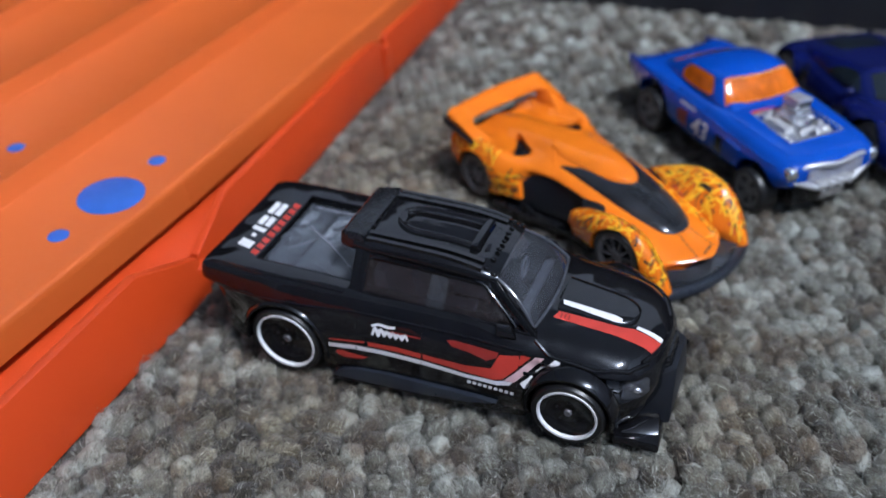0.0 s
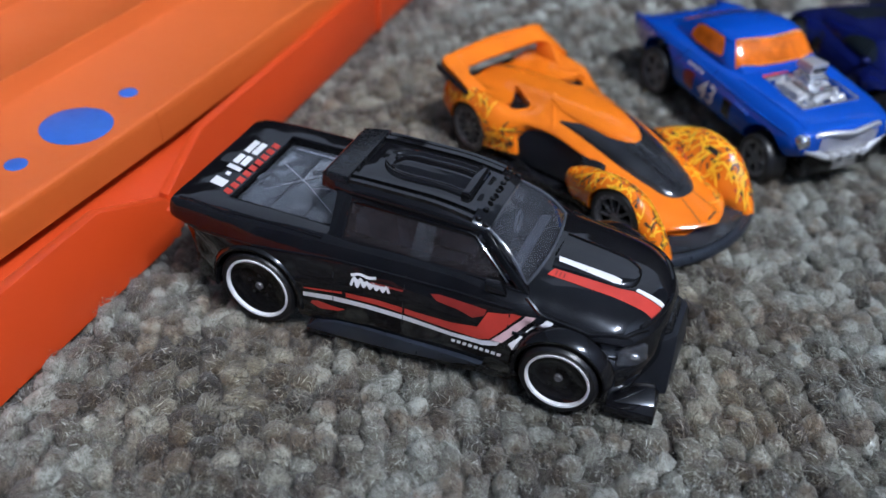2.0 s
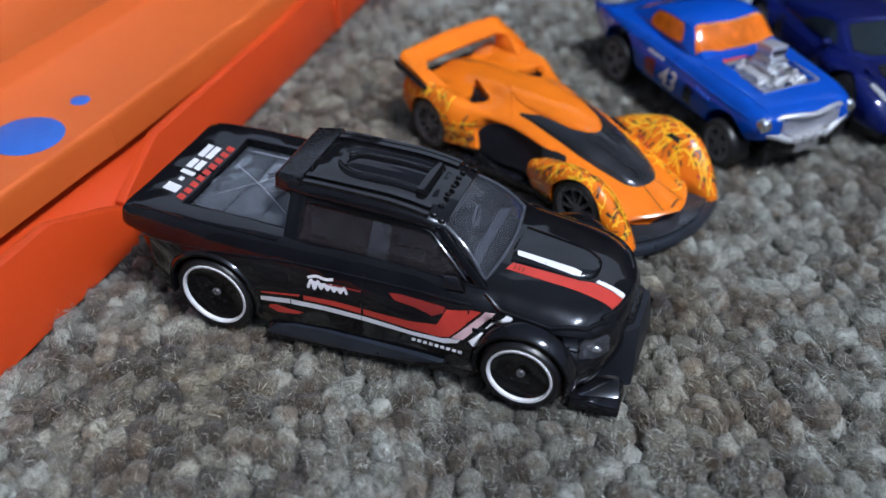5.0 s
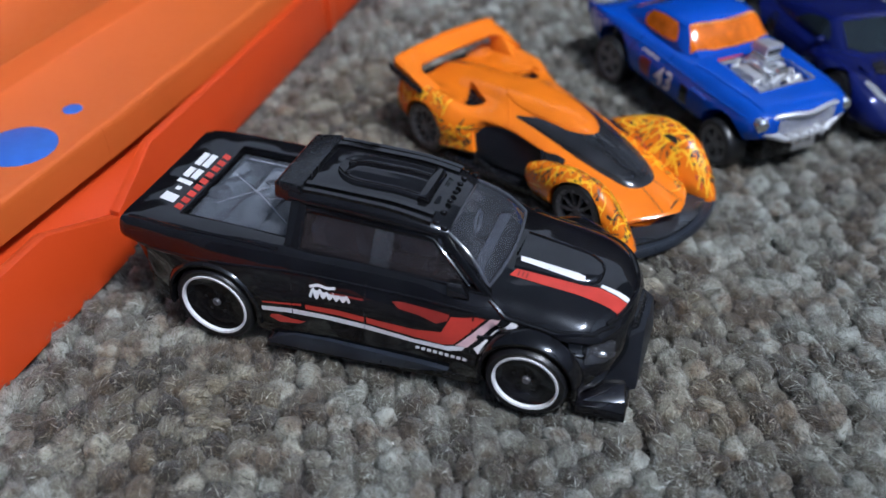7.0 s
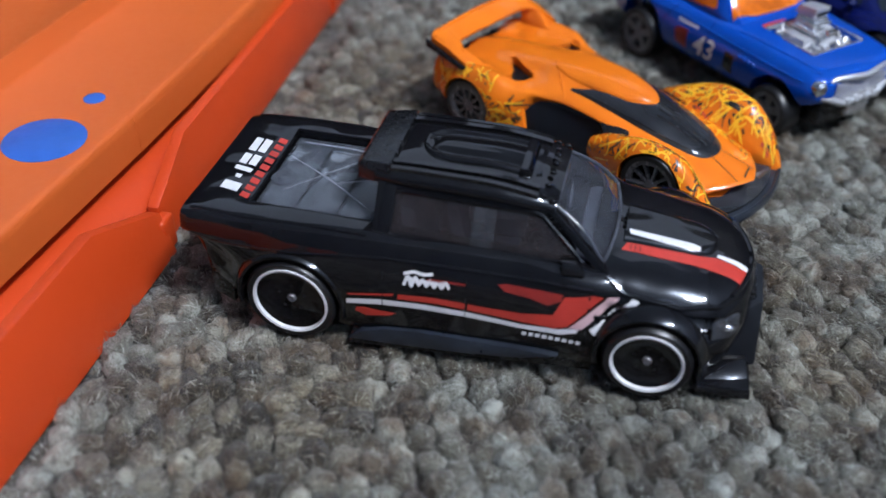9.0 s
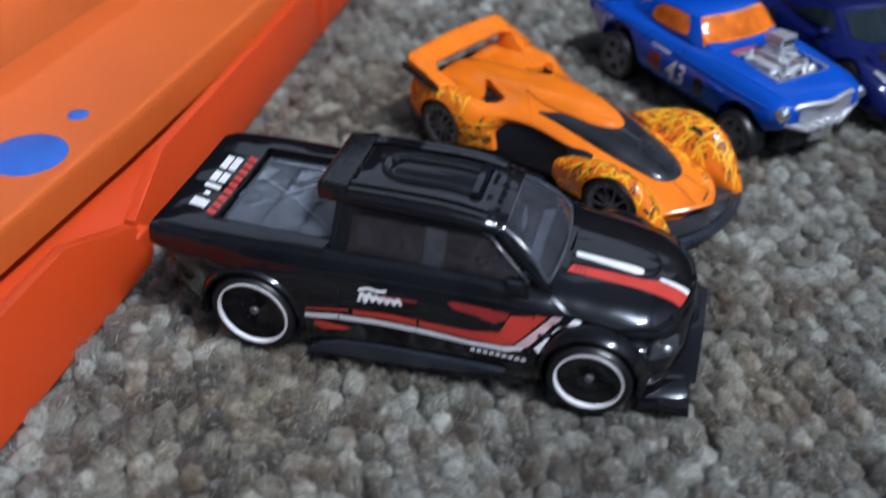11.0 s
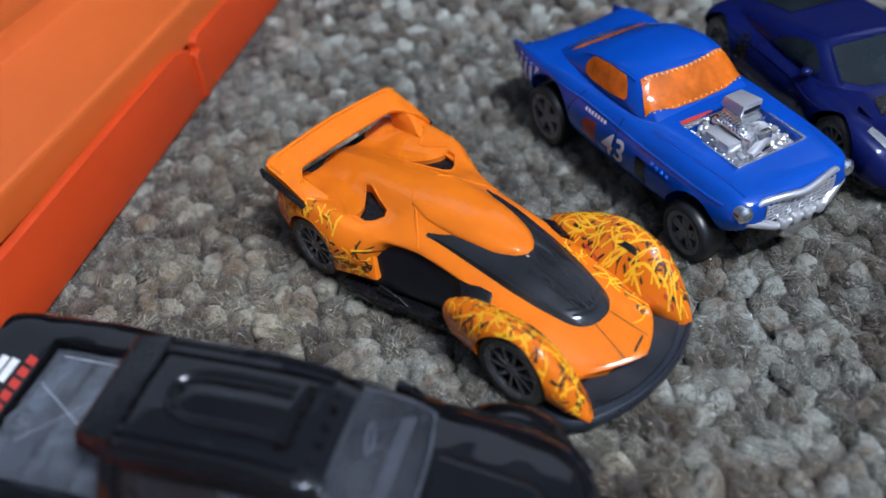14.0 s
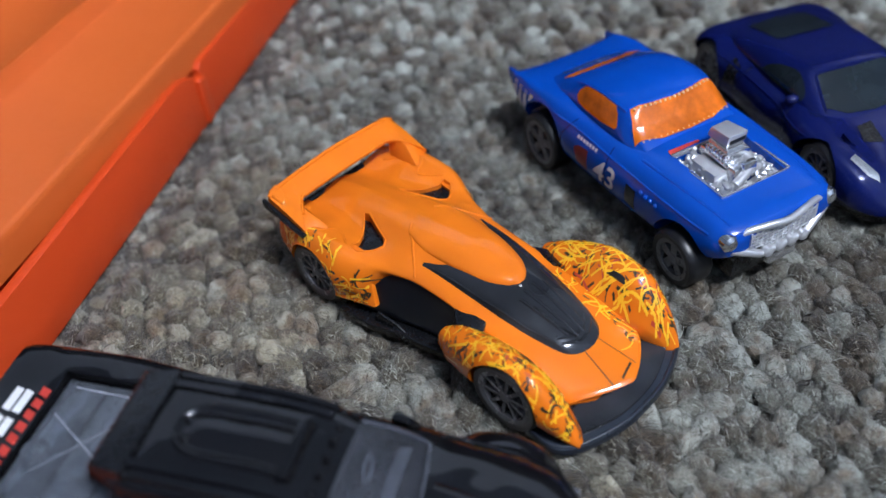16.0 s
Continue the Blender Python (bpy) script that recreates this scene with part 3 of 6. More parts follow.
def build_track():
    base = thing("toy_race_track", *TRACK, "orange plastic toy race track with parallel lanes lying on the carpet", "toy track", z=-1.0)
    # side rails of the base, with dipped and slanted ends at each joint
    def rail(name, x0, x1, dip0, dip1, y0, y1, lean, h0=12.8, h1=12.8):
        """A leaning side wall from x0 to x1; y0 and y1 its foot at both ends, h0 and h1 its heights."""
        prof = [(x0, -0.5), (x1, -0.5), (x1, dip1[1])]
        if dip1[0]:
            prof.append((x1 - dip1[0], h1))
        else:
            prof[-1] = (x1, h1)
        if dip0[0]:
            prof += [(x0 + dip0[0], h0), (x0, dip0[1])]
        else:
            prof += [(x0, h0)]
        bm = prism(prof, "y", 0.0, 2.0)
        for v in bm.verts:  # the wall leans in towards the lanes
            v.co.y += y0 + (y1 - y0) * (v.co.x - x0) / (x1 - x0) + max(0.0, v.co.z) * lean
        bevelled(bm, 0.35, 2)
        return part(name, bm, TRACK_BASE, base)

    rail("side_rail", -190, 3.2, (0, 0), (15, 6.6), -1.5, -1.3, 0.28)
    rail("side_rail", 4.4, 92.6, (13, 6.4), (5.2, 10.0), 1.0, 3.0, 0.07, 12.6, 12.0)
    rail("side_rail", 94.0, 330, (1.6, 10.6), (0, 0), 3.0, 5.7, 0.03, 11.6, 10.6)
    part("joint_tab", bevelled(box(1.8, 5.6, -0.4, 2.4, -0.5, 5.4), 0.7, 3), TRACK_BASE, base)
    part("joint_tab", bevelled(box(91.8, 94.6, 2.4, 4.8, -0.5, 9.4), 0.6, 3), TRACK_BASE, base)
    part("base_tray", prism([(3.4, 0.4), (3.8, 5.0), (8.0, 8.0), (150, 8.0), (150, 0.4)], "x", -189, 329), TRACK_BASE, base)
    turn = -3.6

    def lanes(name, x0, x1, grow, y0, y1):
        """One length of lanes; y0 and y1 say where its outer edge lies at both ends."""
        prof = [(1.2, 10.6), (-0.5, 10.6), (-0.4, 12.6), (-0.2, 15.4), (-0.05, 16.4 + grow * 0.5), (0.25, 16.85 + grow), (0.8, 17.0 + grow), (1.8, 17.0 + grow * 0.3)]
        lane, edge = 29.5, 32.6
        for i in range(5):
            r = edge + lane * i
            prof += [(r - 0.3, 17.0), (r + 0.3, 17.5), (r + 1.0, 20.6), (r + 1.3, 21.0), (r + 2.0, 21.0), (r + 2.4, 20.4), (r + 3.2, 17.5), (r + 3.9, 17.0)]
        prof += [(edge + lane * 4 + 5.6, 10.6)]
        bm = prism(prof, "x", x0, x1)
        for v in bm.verts:
            if v.co.y < 2.0:
                v.co.y += y0 + (y1 - y0) * (v.co.x - x0) / (x1 - x0)
        bmesh.ops.rotate(bm, verts=bm.verts[:], cent=(0, 0, 0), matrix=Matrix.Rotation(radians(turn), 3, "Z"))
        return part(name, bm, TRACK_TOP, base, sharp=50)

    lanes("lane_sheet", -190, 12.4, 0.0, 9.4, 9.0)
    lanes("lane_sheet", 12.4, 64, 0.0, 8.9, 10.2)
    lanes("lane_sheet", 64, 330, 0.0, 10.2, 18.0)
    rot = Matrix.Rotation(radians(turn), 3, "Z")
    for i in range(4):
        shift = -7.0 * (i % 2) if i else 0.0
        for dx, r, name in ((15.3, 1.75, "rivet"), (2.0, 6.2, "disc"), (-11.8, 1.9, "rivet")):
            c = rot @ Vector((dx + shift, 17.5 + 29.5 * i, 0))
            bm = lathe([(0, 16.2), (r, 16.2), (r, 17.05), (r - 0.25, 17.15), (0, 17.15)], 40, "z", (c.x, c.y, 0))
            part(name, bm, DOT_BLUE, base, "blue plastic " + name)
    return base


# ==== wheels ====


def toy_wheel(car, x, z, y, r, width, style, side):
    """One wheel with tyre and rim; its outer face stands at y."""
    s = side
    inner = y - s * width

    def H(d):
        return y - s * d

    tyre = part("tyre", lathe([(r - 1.3, H(0.15)), (r - 0.45, H(0.0)), (r - 0.1, H(0.45)), (r, H(1.1)), (r, H(width - 0.6)), (r - 0.5, inner), (1.2, inner), (1.2, H(1.6)), (r - 1.3, H(1.6))], 48, "y", (x, 0, z)), TYRE)
    tyre.parent = car
    tyre.name = "wheel"
    if style == "ring":
        part("rim_ring", lathe([(r - 1.5, H(-0.02)), (r - 1.2, H(-0.08)), (r - 1.12, H(0.4)), (r - 1.56, H(0.5))], 56, "y", (x, 0, z)), WHITE_PRINT, tyre, "white painted rim ring")
        part("dish", lathe([(0.0, H(0.95)), (1.2, H(0.95)), (3.4, H(1.05)), (r - 1.6, H(0.5)), (r - 1.6, H(1.7)), (0, H(1.8))], 48, "y", (x, 0, z)), BLACK_GLOSS, tyre)
        part("hub_cap", lathe([(0, H(0.55)), (0.5, H(0.55)), (0.65, H(0.75)), (0.65, H(1.4)), (0, H(1.4))], 24, "y", (x, 0, z)), RIM_GREY, tyre, "small dark axle cap")
        for i in range(5):
            a = 2 * math.pi * i / 5 + 0.3
            part("lug_nut", rod((x + 1.9 * math.cos(a), H(1.4), z + 1.9 * math.sin(a)), (x + 1.9 * math.cos(a), H(0.95), z + 1.9 * math.sin(a)), 0.28, 8), GREY_PLASTIC, tyre)
        return tyre
    spokes = 10 if style == "ten" else 5
    metal = RIM_GREY if style == "ten" else RIM_DARK
    part("rim_ring", lathe([(r - 2.0, H(0.25)), (r - 1.25, H(0.1)), (r - 1.2, H(0.9)), (r - 2.1, H(1.0))], 48, "y", (x, 0, z)), metal, tyre)
    part("dish", lathe([(0.0, H(1.35)), (r - 1.4, H(1.35)), (r - 1.4, H(1.9)), (0, H(1.9))], 40, "y", (x, 0, z)), BLACK_PLASTIC, tyre)
    part("hub_cap", lathe([(0, H(0.35)), (0.8, H(0.35)), (1.1, H(0.6)), (1.1, H(1.4)), (0, H(1.4))], 24, "y", (x, 0, z)), metal, tyre)
    for i in range(spokes):
        a = 2 * math.pi * (i + 0.25) / spokes
        w = 0.32 if style == "ten" else 0.85
        c, q = math.cos(a), math.sin(a)
        e = r - 1.75
        cor = []
        for d in (1.3, 0.45):
            for rad, hw in ((0.7, w * 0.8), (0.7, -w * 0.8), (e, -w), (e, w)):
                cor.append((x + c * rad - q * hw, H(d), z + q * rad + c * hw))
        part("spoke", block(cor, 0.12), metal, tyre)
    return tyre

# ==== the black pickup ====


def build_pickup():
    car = thing("toy_pickup_truck", 0.3, 103.3, -20.1, "glossy black toy pickup truck with red and white stripes", "toy car", "toy cars in a row")
    wx, wz, wr = 24.0, 6.2, 6.5
    fz, fr = 5.95, 5.9
    st = [
        (-39.6, [(8, 13.4), (12.2, 13.4), (13.0, 13.6), (13.6, 14.5), (13.3, 16.3), (12.8, 16.9), (6, 17.0), (0, 17.0)]),
        (-38.4, [(8, 12.2), (11.9, 12.3), (12.6, 13.2), (14.1, 14.4), (13.7, 16.6), (13.0, 17.2), (6, 17.2), (0, 17.2)]),
        (-35.6, [(8, 5.0), (12.0, 5.2), (12.9, 11.6), (14.3, 13.9), (13.8, 16.9), (13.0, 17.5), (6, 17.4), (0, 17.4)]),
        (-30.5, [(8, 2.5), (13.0, 2.6), (14.5, 9.4), (14.9, 13.2), (14.0, 16.9), (13.2, 17.5), (6, 17.4), (0, 17.4)]),
        (-24.0, [(8, 2.5), (13.8, 2.5), (15.6, 9.0), (15.3, 13.4), (14.2, 16.8), (13.4, 17.5), (6, 17.4), (0, 17.4)]),
        (-15.0, [(8, 2.2), (14.0, 2.2), (15.2, 8.0), (14.8, 12.8), (13.6, 16.6), (12.8, 17.3), (6, 17.2), (0, 17.2)]),
        (-4.0, [(8, 2.2), (14.0, 2.2), (14.6, 7.5), (14.3, 12.4), (12.8, 16.2), (12.0, 16.9), (6, 17.0), (0, 17.0)]),
        (8.0, [(8, 2.2), (13.8, 2.2), (14.3, 7.5), (13.9, 12.2), (12.2, 15.7), (11.4, 16.4), (6, 16.9), (0, 17.0)]),
        (17.0, [(8, 2.4), (13.6, 2.4), (14.5, 8.0), (13.3, 12.0), (12.9, 14.0), (11.2, 15.6), (6, 16.5), (0, 16.7)]),
        (19.5, [(8, 2.4), (13.6, 2.6), (14.6, 8.0), (12.0, 11.7), (12.9, 13.0), (10.6, 15.5), (6, 16.3), (0, 16.5)]),
        (24.0, [(8, 2.6), (13.8, 3.0), (14.9, 8.2), (11.7, 11.3), (12.8, 12.6), (10.3, 15.0), (6, 15.8), (0, 16.0)]),
        (30.0, [(8, 3.0), (12.6, 3.4), (13.4, 8.2), (10.7, 10.9), (11.9, 12.2), (9.4, 14.3), (5.5, 15.0), (0, 15.2)]),
        (33.0, [(8, 3.8), (11.0, 4.2), (11.4, 8.4), (9.6, 10.6), (10.3, 11.8), (8.0, 13.5), (5.2, 14.3), (0, 14.6)]),
        (34.6, [(7, 5.0), (8.6, 5.4), (9.4, 8.4), (8.8, 10.8), (7.6, 12.1), (6.6, 12.8), (4.2, 13.6), (0, 14.1)]),
        (35.6, [(5, 6.0), (6.6, 6.2), (7.4, 8.4), (6.8, 10.2), (5.8, 11.6), (4.8, 12.3), (3.0, 13.0), (0, 13.5)]),
        (36.1, [(4, 6.6), (5.0, 6.8), (5.6, 8.4), (5.0, 10.0), (4.2, 11.2), (3.4, 11.8), (2.2, 12.3), (0, 12.6)]),
    ]
    body = shell(st, 90, 4)
    cut = [arch(s * wx, wz if s < 0 else fz, 7.2 if s < 0 else 6.6, side) for s in (-1, 1) for side in (-1, 1)]
    cut.append(box(-31.2, -13.4, -9.7, 9.7, 15.4, 22))
    cut.append(box(-11.0, 15.0, -9.4, 9.4, 9.0, 22))
    body = carved(body, cut)
    tree = tree_of(body)
    part("body", body, BLACK_GLOSS, car, "gloss black enamel body", 32)

    # wheel arch lips
    for sx in (-1, 1):
        for side in (-1, 1):
            bm = bmesh.new()
            y = 15.3 if sx < 0 else 15.0
            less, mid = (0.0, wz) if sx < 0 else (0.6, fz)
            rings = []
            for i in range(29):
                a = radians(-12 + 204 * i / 28)
                ring = []
                for rr, yy in ((7.1, y - 2.2), (7.1, y + 0.25), (7.5, y + 0.3), (8.1, y - 0.5), (8.2, y - 2.2)):
                    ring.append(bm.verts.new((sx * wx + (rr - less) * math.cos(a), side * yy, mid + (rr - less) * math.sin(a))))
                rings.append(ring)
            for a, b in zip(rings, rings[1:]):
                for j in range(5):
                    bm.faces.new((a[j], a[(j + 1) % 5], b[(j + 1) % 5], b[j]))
            bm.faces.new(rings[0]), bm.faces.new(rings[-1][::-1])
            part("wheel_arch", bm, BLACK_GLOSS, car)

    # chassis of dark plastic: floor, side skirts, splitter, bumper
    part("chassis", bevelled(box(-34, 33, -8.5, 8.5, 0.6, 4.5), 0.6), BLACK_PLASTIC, car)
    for side in (-1, 1):
        sk = block([(-16.2, side * 12.5, 0.2), (17.0, side * 12.0, 1.2), (17.0, side * 13.6, 1.4), (-16.2, side * 15.4, 0.4),
                    (-15.5, side * 12.5, 4.6), (17.0, side * 12.0, 5.4), (17.0, side * 14.2, 3.8), (-15.5, side * 15.0, 1.2)], 0.3)
        part("side_skirt", sk, BLACK_PLASTIC, car)
        blade = prism([(-16.2, 1.0), (-14.2, 2.8), (-11.0, 3.9), (-6.0, 4.4), (3.0, 4.5), (10.0, 4.5), (12.8, 4.3), (8.0, 2.9), (0.0, 1.9), (-8.0, 1.4)], "y", side * 13.0, side * 15.25, 0.3)
        part("skirt_panel", blade, SKIRT_PLASTIC, car, "slate blue-grey skirt panel")
        wing = block([(30.0, side * 9, 0.5), (37.6, side * 7.5, 0.5), (37.8, side * 13.1, 0.5), (30.8, side * 13.3, 0.5),
                      (30.0, side * 9, 2.2), (37.3, side * 7.5, 2.3), (37.6, side * 12.7, 1.9), (30.8, side * 12.9, 1.9)], 0.25)
        part("splitter_wing", wing, BLACK_GLOSS, car, "glossy black splitter end")
        fin = block([(31.2, side * 8.4, 2.0), (37.2, side * 7.6, 2.0), (37.4, side * 10.8, 2.0), (31.2, side * 12.4, 2.0),
                     (33.0, side * 8.0, 3.1), (36.6, side * 7.4, 3.3), (36.8, side * 8.8, 3.2), (33.8, side * 9.4, 3.0)], 0.25)
        part("splitter_fin", fin, BLACK_GLOSS, car)
    bump = block([(31.4, -10.0, 1.4), (38.2, -7.2, 1.5), (38.2, 7.2, 1.5), (31.4, 10.0, 1.4),
                  (33.0, -8.6, 9.2), (37.8, -3.8, 10.0), (37.8, 3.8, 10.0), (33.0, 8.6, 9.2)], 0.3)
    part("front_bumper", bump, MATT_PLASTIC, car, "dark grey front bumper")
    part("grille", block([(35.0, -5.6, 8.8), (37.2, -3.6, 9.0), (37.2, 3.6, 9.0), (35.0, 5.6, 8.8), (35.0, -4.6, 11.4), (36.5, -2.9, 11.4), (36.5, 2.9, 11.4), (35.0, 4.6, 11.4)], 0.25), BLACK_PLASTIC, car)
    for side in (-1, 1):
        part("headlight", block([(31.2, side * 12.6, 8.9), (33.8, side * 11.0, 8.8), (35.0, side * 8.9, 8.8), (32.4, side * 9.0, 8.9), (31.2, side * 11.9, 11.4), (33.5, side * 10.4, 11.4), (34.6, side * 8.7, 11.4), (32.4, side * 9.0, 11.5)], 0.3), LAMP_CLEAR, car, "small clear headlight")
        part("headlight_bulb", ball((33.0, side * 10.7, 10.1), 0.75, 1.4, 0.7, 0.8), DULL_CHROME, car)
        part("tail_light", block([(-39.8, side * 12.0, 14.2), (-38.9, side * 13.8, 14.2), (-34.8, side * 14.35, 14.4), (-37.2, side * 12.0, 14.2), (-39.5, side * 12.0, 16.0), (-38.6, side * 13.55, 16.2), (-36.2, side * 14.0, 15.6), (-37.2, side * 12.0, 16.0)], 0.2), LAMP_SMOKE, car, "smoky clear tail light")
        part("tail_bulb", joined(ball((-38.7, side * 13.4, 15.2), 0.5, 1.3, 0.7, 0.7), ball((-37.2, side * 13.8, 15.0), 0.4, 1.6, 0.6, 0.6)), CHROME, car)
    part("rear_bumper", block([(-36.6, -12.5, 3.0), (-33.5, -12.9, 1.8), (-33.5, 12.9, 1.8), (-36.6, 12.5, 3.0), (-37.6, -11.8, 10.5), (-33.5, -12.5, 10.5), (-33.5, 12.5, 10.5), (-37.6, 11.8, 10.5)], 0.4), BLACK_PLASTIC, car)

    # hood: raised middle with a rounded front end and two vents
    pad = [v for v in rounded([(18.8, -4.4), (24, -4.0), (28.6, -3.5), (30.4, -2.2), (30.8, 0), (30.4, 2.2), (28.6, 3.5), (24, 4.0), (18.8, 4.4)], 5)]
    top = bmesh.new()
    half = len(pad) // 2
    rows = []
    for i in range(half + 1):
        p, q = pad[i], pad[len(pad) - 1 - i]
        row = []
        for k in range(15):
            t = 0.5 - 0.5 * math.cos(math.pi * k / 14)
            x, y = p.x + (q.x - p.x) * t, p.y + (q.y - p.y) * t
            edge = min(abs(y - p.y), abs(q.y - y), 4 * (30.9 - x) + 0.02)
            hit = tree.ray_cast(Vector((x, y, 60)), Vector((0, 0, -1)))[0]
            row.append(top.verts.new((x, y, hit.z - 0.08 + 0.75 * min(1.0, edge / 0.9) ** 0.6)))
        rows.append(row)
    for a, b in zip(rows, rows[1:]):
        for k in range(14):
            top.faces.new((a[k], a[k + 1], b[k + 1], b[k]))
    bmesh.ops.remove_doubles(top, verts=top.verts[:], dist=1e-3)
    bmesh.ops.triangulate(top, faces=top.faces[:])
    hood_tree = tree_of(top)
    part("hood_dome", top, BLACK_GLOSS, car)
    for i in range(8):
        part("wiper_rib", ball((18.5 + 0.05 * i, -1.2 + 1.0 * i, 16.75 - 0.02 * i * i), 0.22), BLACK_GLOSS, car)

    lip = [(35.55 - 0.036 * y * y, y) for y in np.linspace(-8.2, 8.2, 25)]
    part("hood_lip", tube(laid(lip, tree, -0.05), 0.42), BLACK_GLOSS, car)
    for s in (-1, 1):
        ridge = laid([(x, s * np.interp(x, [17.4, 20, 27, 31.5, 34.0], [11.2, 12.3, 12.2, 10.6, 7.6])) for x in np.linspace(17.4, 34.0, 22)], tree, 0.0)
        part("hood_ridge", tube(ridge, 0.36, 8), BLACK_GLOSS, car)
        part("fender_ledge", tube(laid_side([(x, np.interp(x, [16.5, 24, 31.5], [10.9, 10.2, 9.6])) for x in np.linspace(16.5, 31.5, 18)], tree, s, 0.0), 0.34, 8), BLACK_GLOSS, car)
        part("marker_light", block([(19.6, s * 13.75, 11.4), (24.4, s * 13.6, 11.2), (24.4, s * 12.5, 11.2), (19.6, s * 12.4, 11.4), (19.8, s * 13.4, 12.8), (24.2, s * 13.2, 12.4), (24.2, s * 12.2, 12.4), (19.8, s * 12.2, 12.8)], 0.15), SMOKE, car, "smoked marker panel")

    # cab: roof, pillars, glass
    zr = 23.6
    roof_st = [
        (-13.8, [(6.2, 22.3), (7.7, 22.4), (7.9, 23.3), (7.2, 24.0), (3.5, 24.2), (0, 24.3)]),
        (-10.0, [(6.2, 22.5), (8.2, 22.6), (8.3, 23.4), (7.4, 24.2), (3.5, 24.6), (0, 24.7)]),
        (0.0, [(6.2, 22.3), (8.2, 22.4), (8.3, 23.2), (7.3, 24.1), (3.5, 24.6), (0, 24.7)]),
        (7.0, [(6.2, 21.7), (7.9, 21.8), (7.9, 22.5), (7.0, 23.3), (3.5, 23.8), (0, 23.9)]),
        (10.0, [(6.0, 21.2), (7.3, 21.3), (7.4, 21.8), (6.6, 22.5), (3.4, 22.9), (0, 23.0)]),
    ]
    roof = shell(roof_st, 40, 4)
    roof_tree = tree_of(roof)
    part("roof", roof, BLACK_GLOSS, car)
    sp = prism([(-16.2, 22.4), (-16.4, 24.35), (-15.9, 24.75), (-11.9, 25.05), (-11.6, 22.4)], "y", -8.3, 8.3)
    for v in sp.verts:  # the ends are cut back at the rear and lean in
        v.co.y *= (1.0 - 0.045 * max(0.0, v.co.z - 22.5)) * (0.9 if v.co.x < -15.4 else 1.0)
    bevelled(sp, 0.25)
    part("roof_spoiler", sp, BLACK_PLASTIC, car)
    for y, wide in ((-7.0, 0.42), (-5.6, 0.55), (5.6, 0.55), (7.0, 0.42)):
        line = [roof_tree.ray_cast(Vector((x, y, 60)), Vector((0, 0, -1)))[0] for x in np.linspace(-12.2, 7.4, 14)]
        bm = bmesh.new()
        rings = [[bm.verts.new(p + Vector((0, dy, dz))) for dy, dz in ((-wide, -0.3), (-wide * 0.8, 0.42), (wide * 0.8, 0.42), (wide, -0.3))] for p in line]
        for a, b in zip(rings, rings[1:]):
            for k in range(4):
                bm.faces.new((a[k], a[(k + 1) % 4], b[(k + 1) % 4], b[k]))
        bm.faces.new(rings[0]), bm.faces.new(rings[-1][::-1])
        part("roof_rib", bevelled(bm, 0.12), BLACK_GLOSS, car)
    # raised middle of the roof: a long tray with a rounded tail, its floor sunk behind a bead
    def tray_half(x):
        return 3.9 * math.sqrt(max(0.0, 1 - max(0.0, (-4.6 - x) / 4.6) ** 2))

    bm = bmesh.new()
    rows = []
    for x in np.concatenate([np.linspace(-9.15, -6.0, 9), np.linspace(-5.2, 4.6, 14)]):
        w = tray_half(x)
        row = []
        for q in np.linspace(-1, 1, 23):
            y = w * q
            edge = min(w - abs(y), x + 9.2)
            hit = roof_tree.ray_cast(Vector((x, y, 60)), Vector((0, 0, -1)))[0]
            lift = np.interp(edge, [0.0, 0.25, 0.6, 0.9, 1.2, 1.6, 2.4, 4.0], [-0.1, 0.5, 0.56, 0.42, 0.1, 0.22, 0.5, 0.72])
            row.append(bm.verts.new((x, y, hit.z + lift)))
        rows.append(row)
    for a, b in zip(rows, rows[1:]):
        for k in range(22):
            bm.faces.new((a[k], a[k + 1], b[k + 1], b[k]))
    part("roof_tray", bm, BLACK_GLOSS, car, "", 60)
    part("tray_knob", ball((-7.4, 0.9, 24.75), 0.8, 1, 1, 0.6), BLACK_GLOSS, car)
    part("tray_knob", ball((-7.2, -1.4, 24.75), 0.6, 1, 1, 0.6), BLACK_GLOSS, car)
    part("roof_scoop", block([(4.2, -4.3, 23.4), (6.6, -4.0, 22.8), (6.6, 4.0, 22.8), (4.2, 4.3, 23.4), (4.5, -4.1, 25.15), (5.6, -3.8, 24.95), (5.6, 3.8, 24.95), (4.5, 4.1, 25.15)], 0.25), BLACK_GLOSS, car)
    part("scoop_step", block([(6.4, -3.6, 22.6), (8.9, -3.2, 22.0), (8.9, 3.2, 22.0), (6.4, 3.6, 22.6), (6.5, -3.4, 24.1), (8.2, -3.0, 23.4), (8.2, 3.0, 23.4), (6.5, 3.4, 24.1)], 0.25), BLACK_GLOSS, car)
    for k in range(7):
        y = -6.6 + 2.2 * k
        hit = roof_tree.ray_cast(Vector((8.6 - 0.012 * y * y, y, 60)), Vector((0, 0, -1)))[0]
        part("marker_stud", ball(hit + Vector((0, 0, 0.55 if abs(y) < 3.4 else 0.1)), 0.42, 1.2, 0.9, 0.8), BLACK_GLOSS, car)

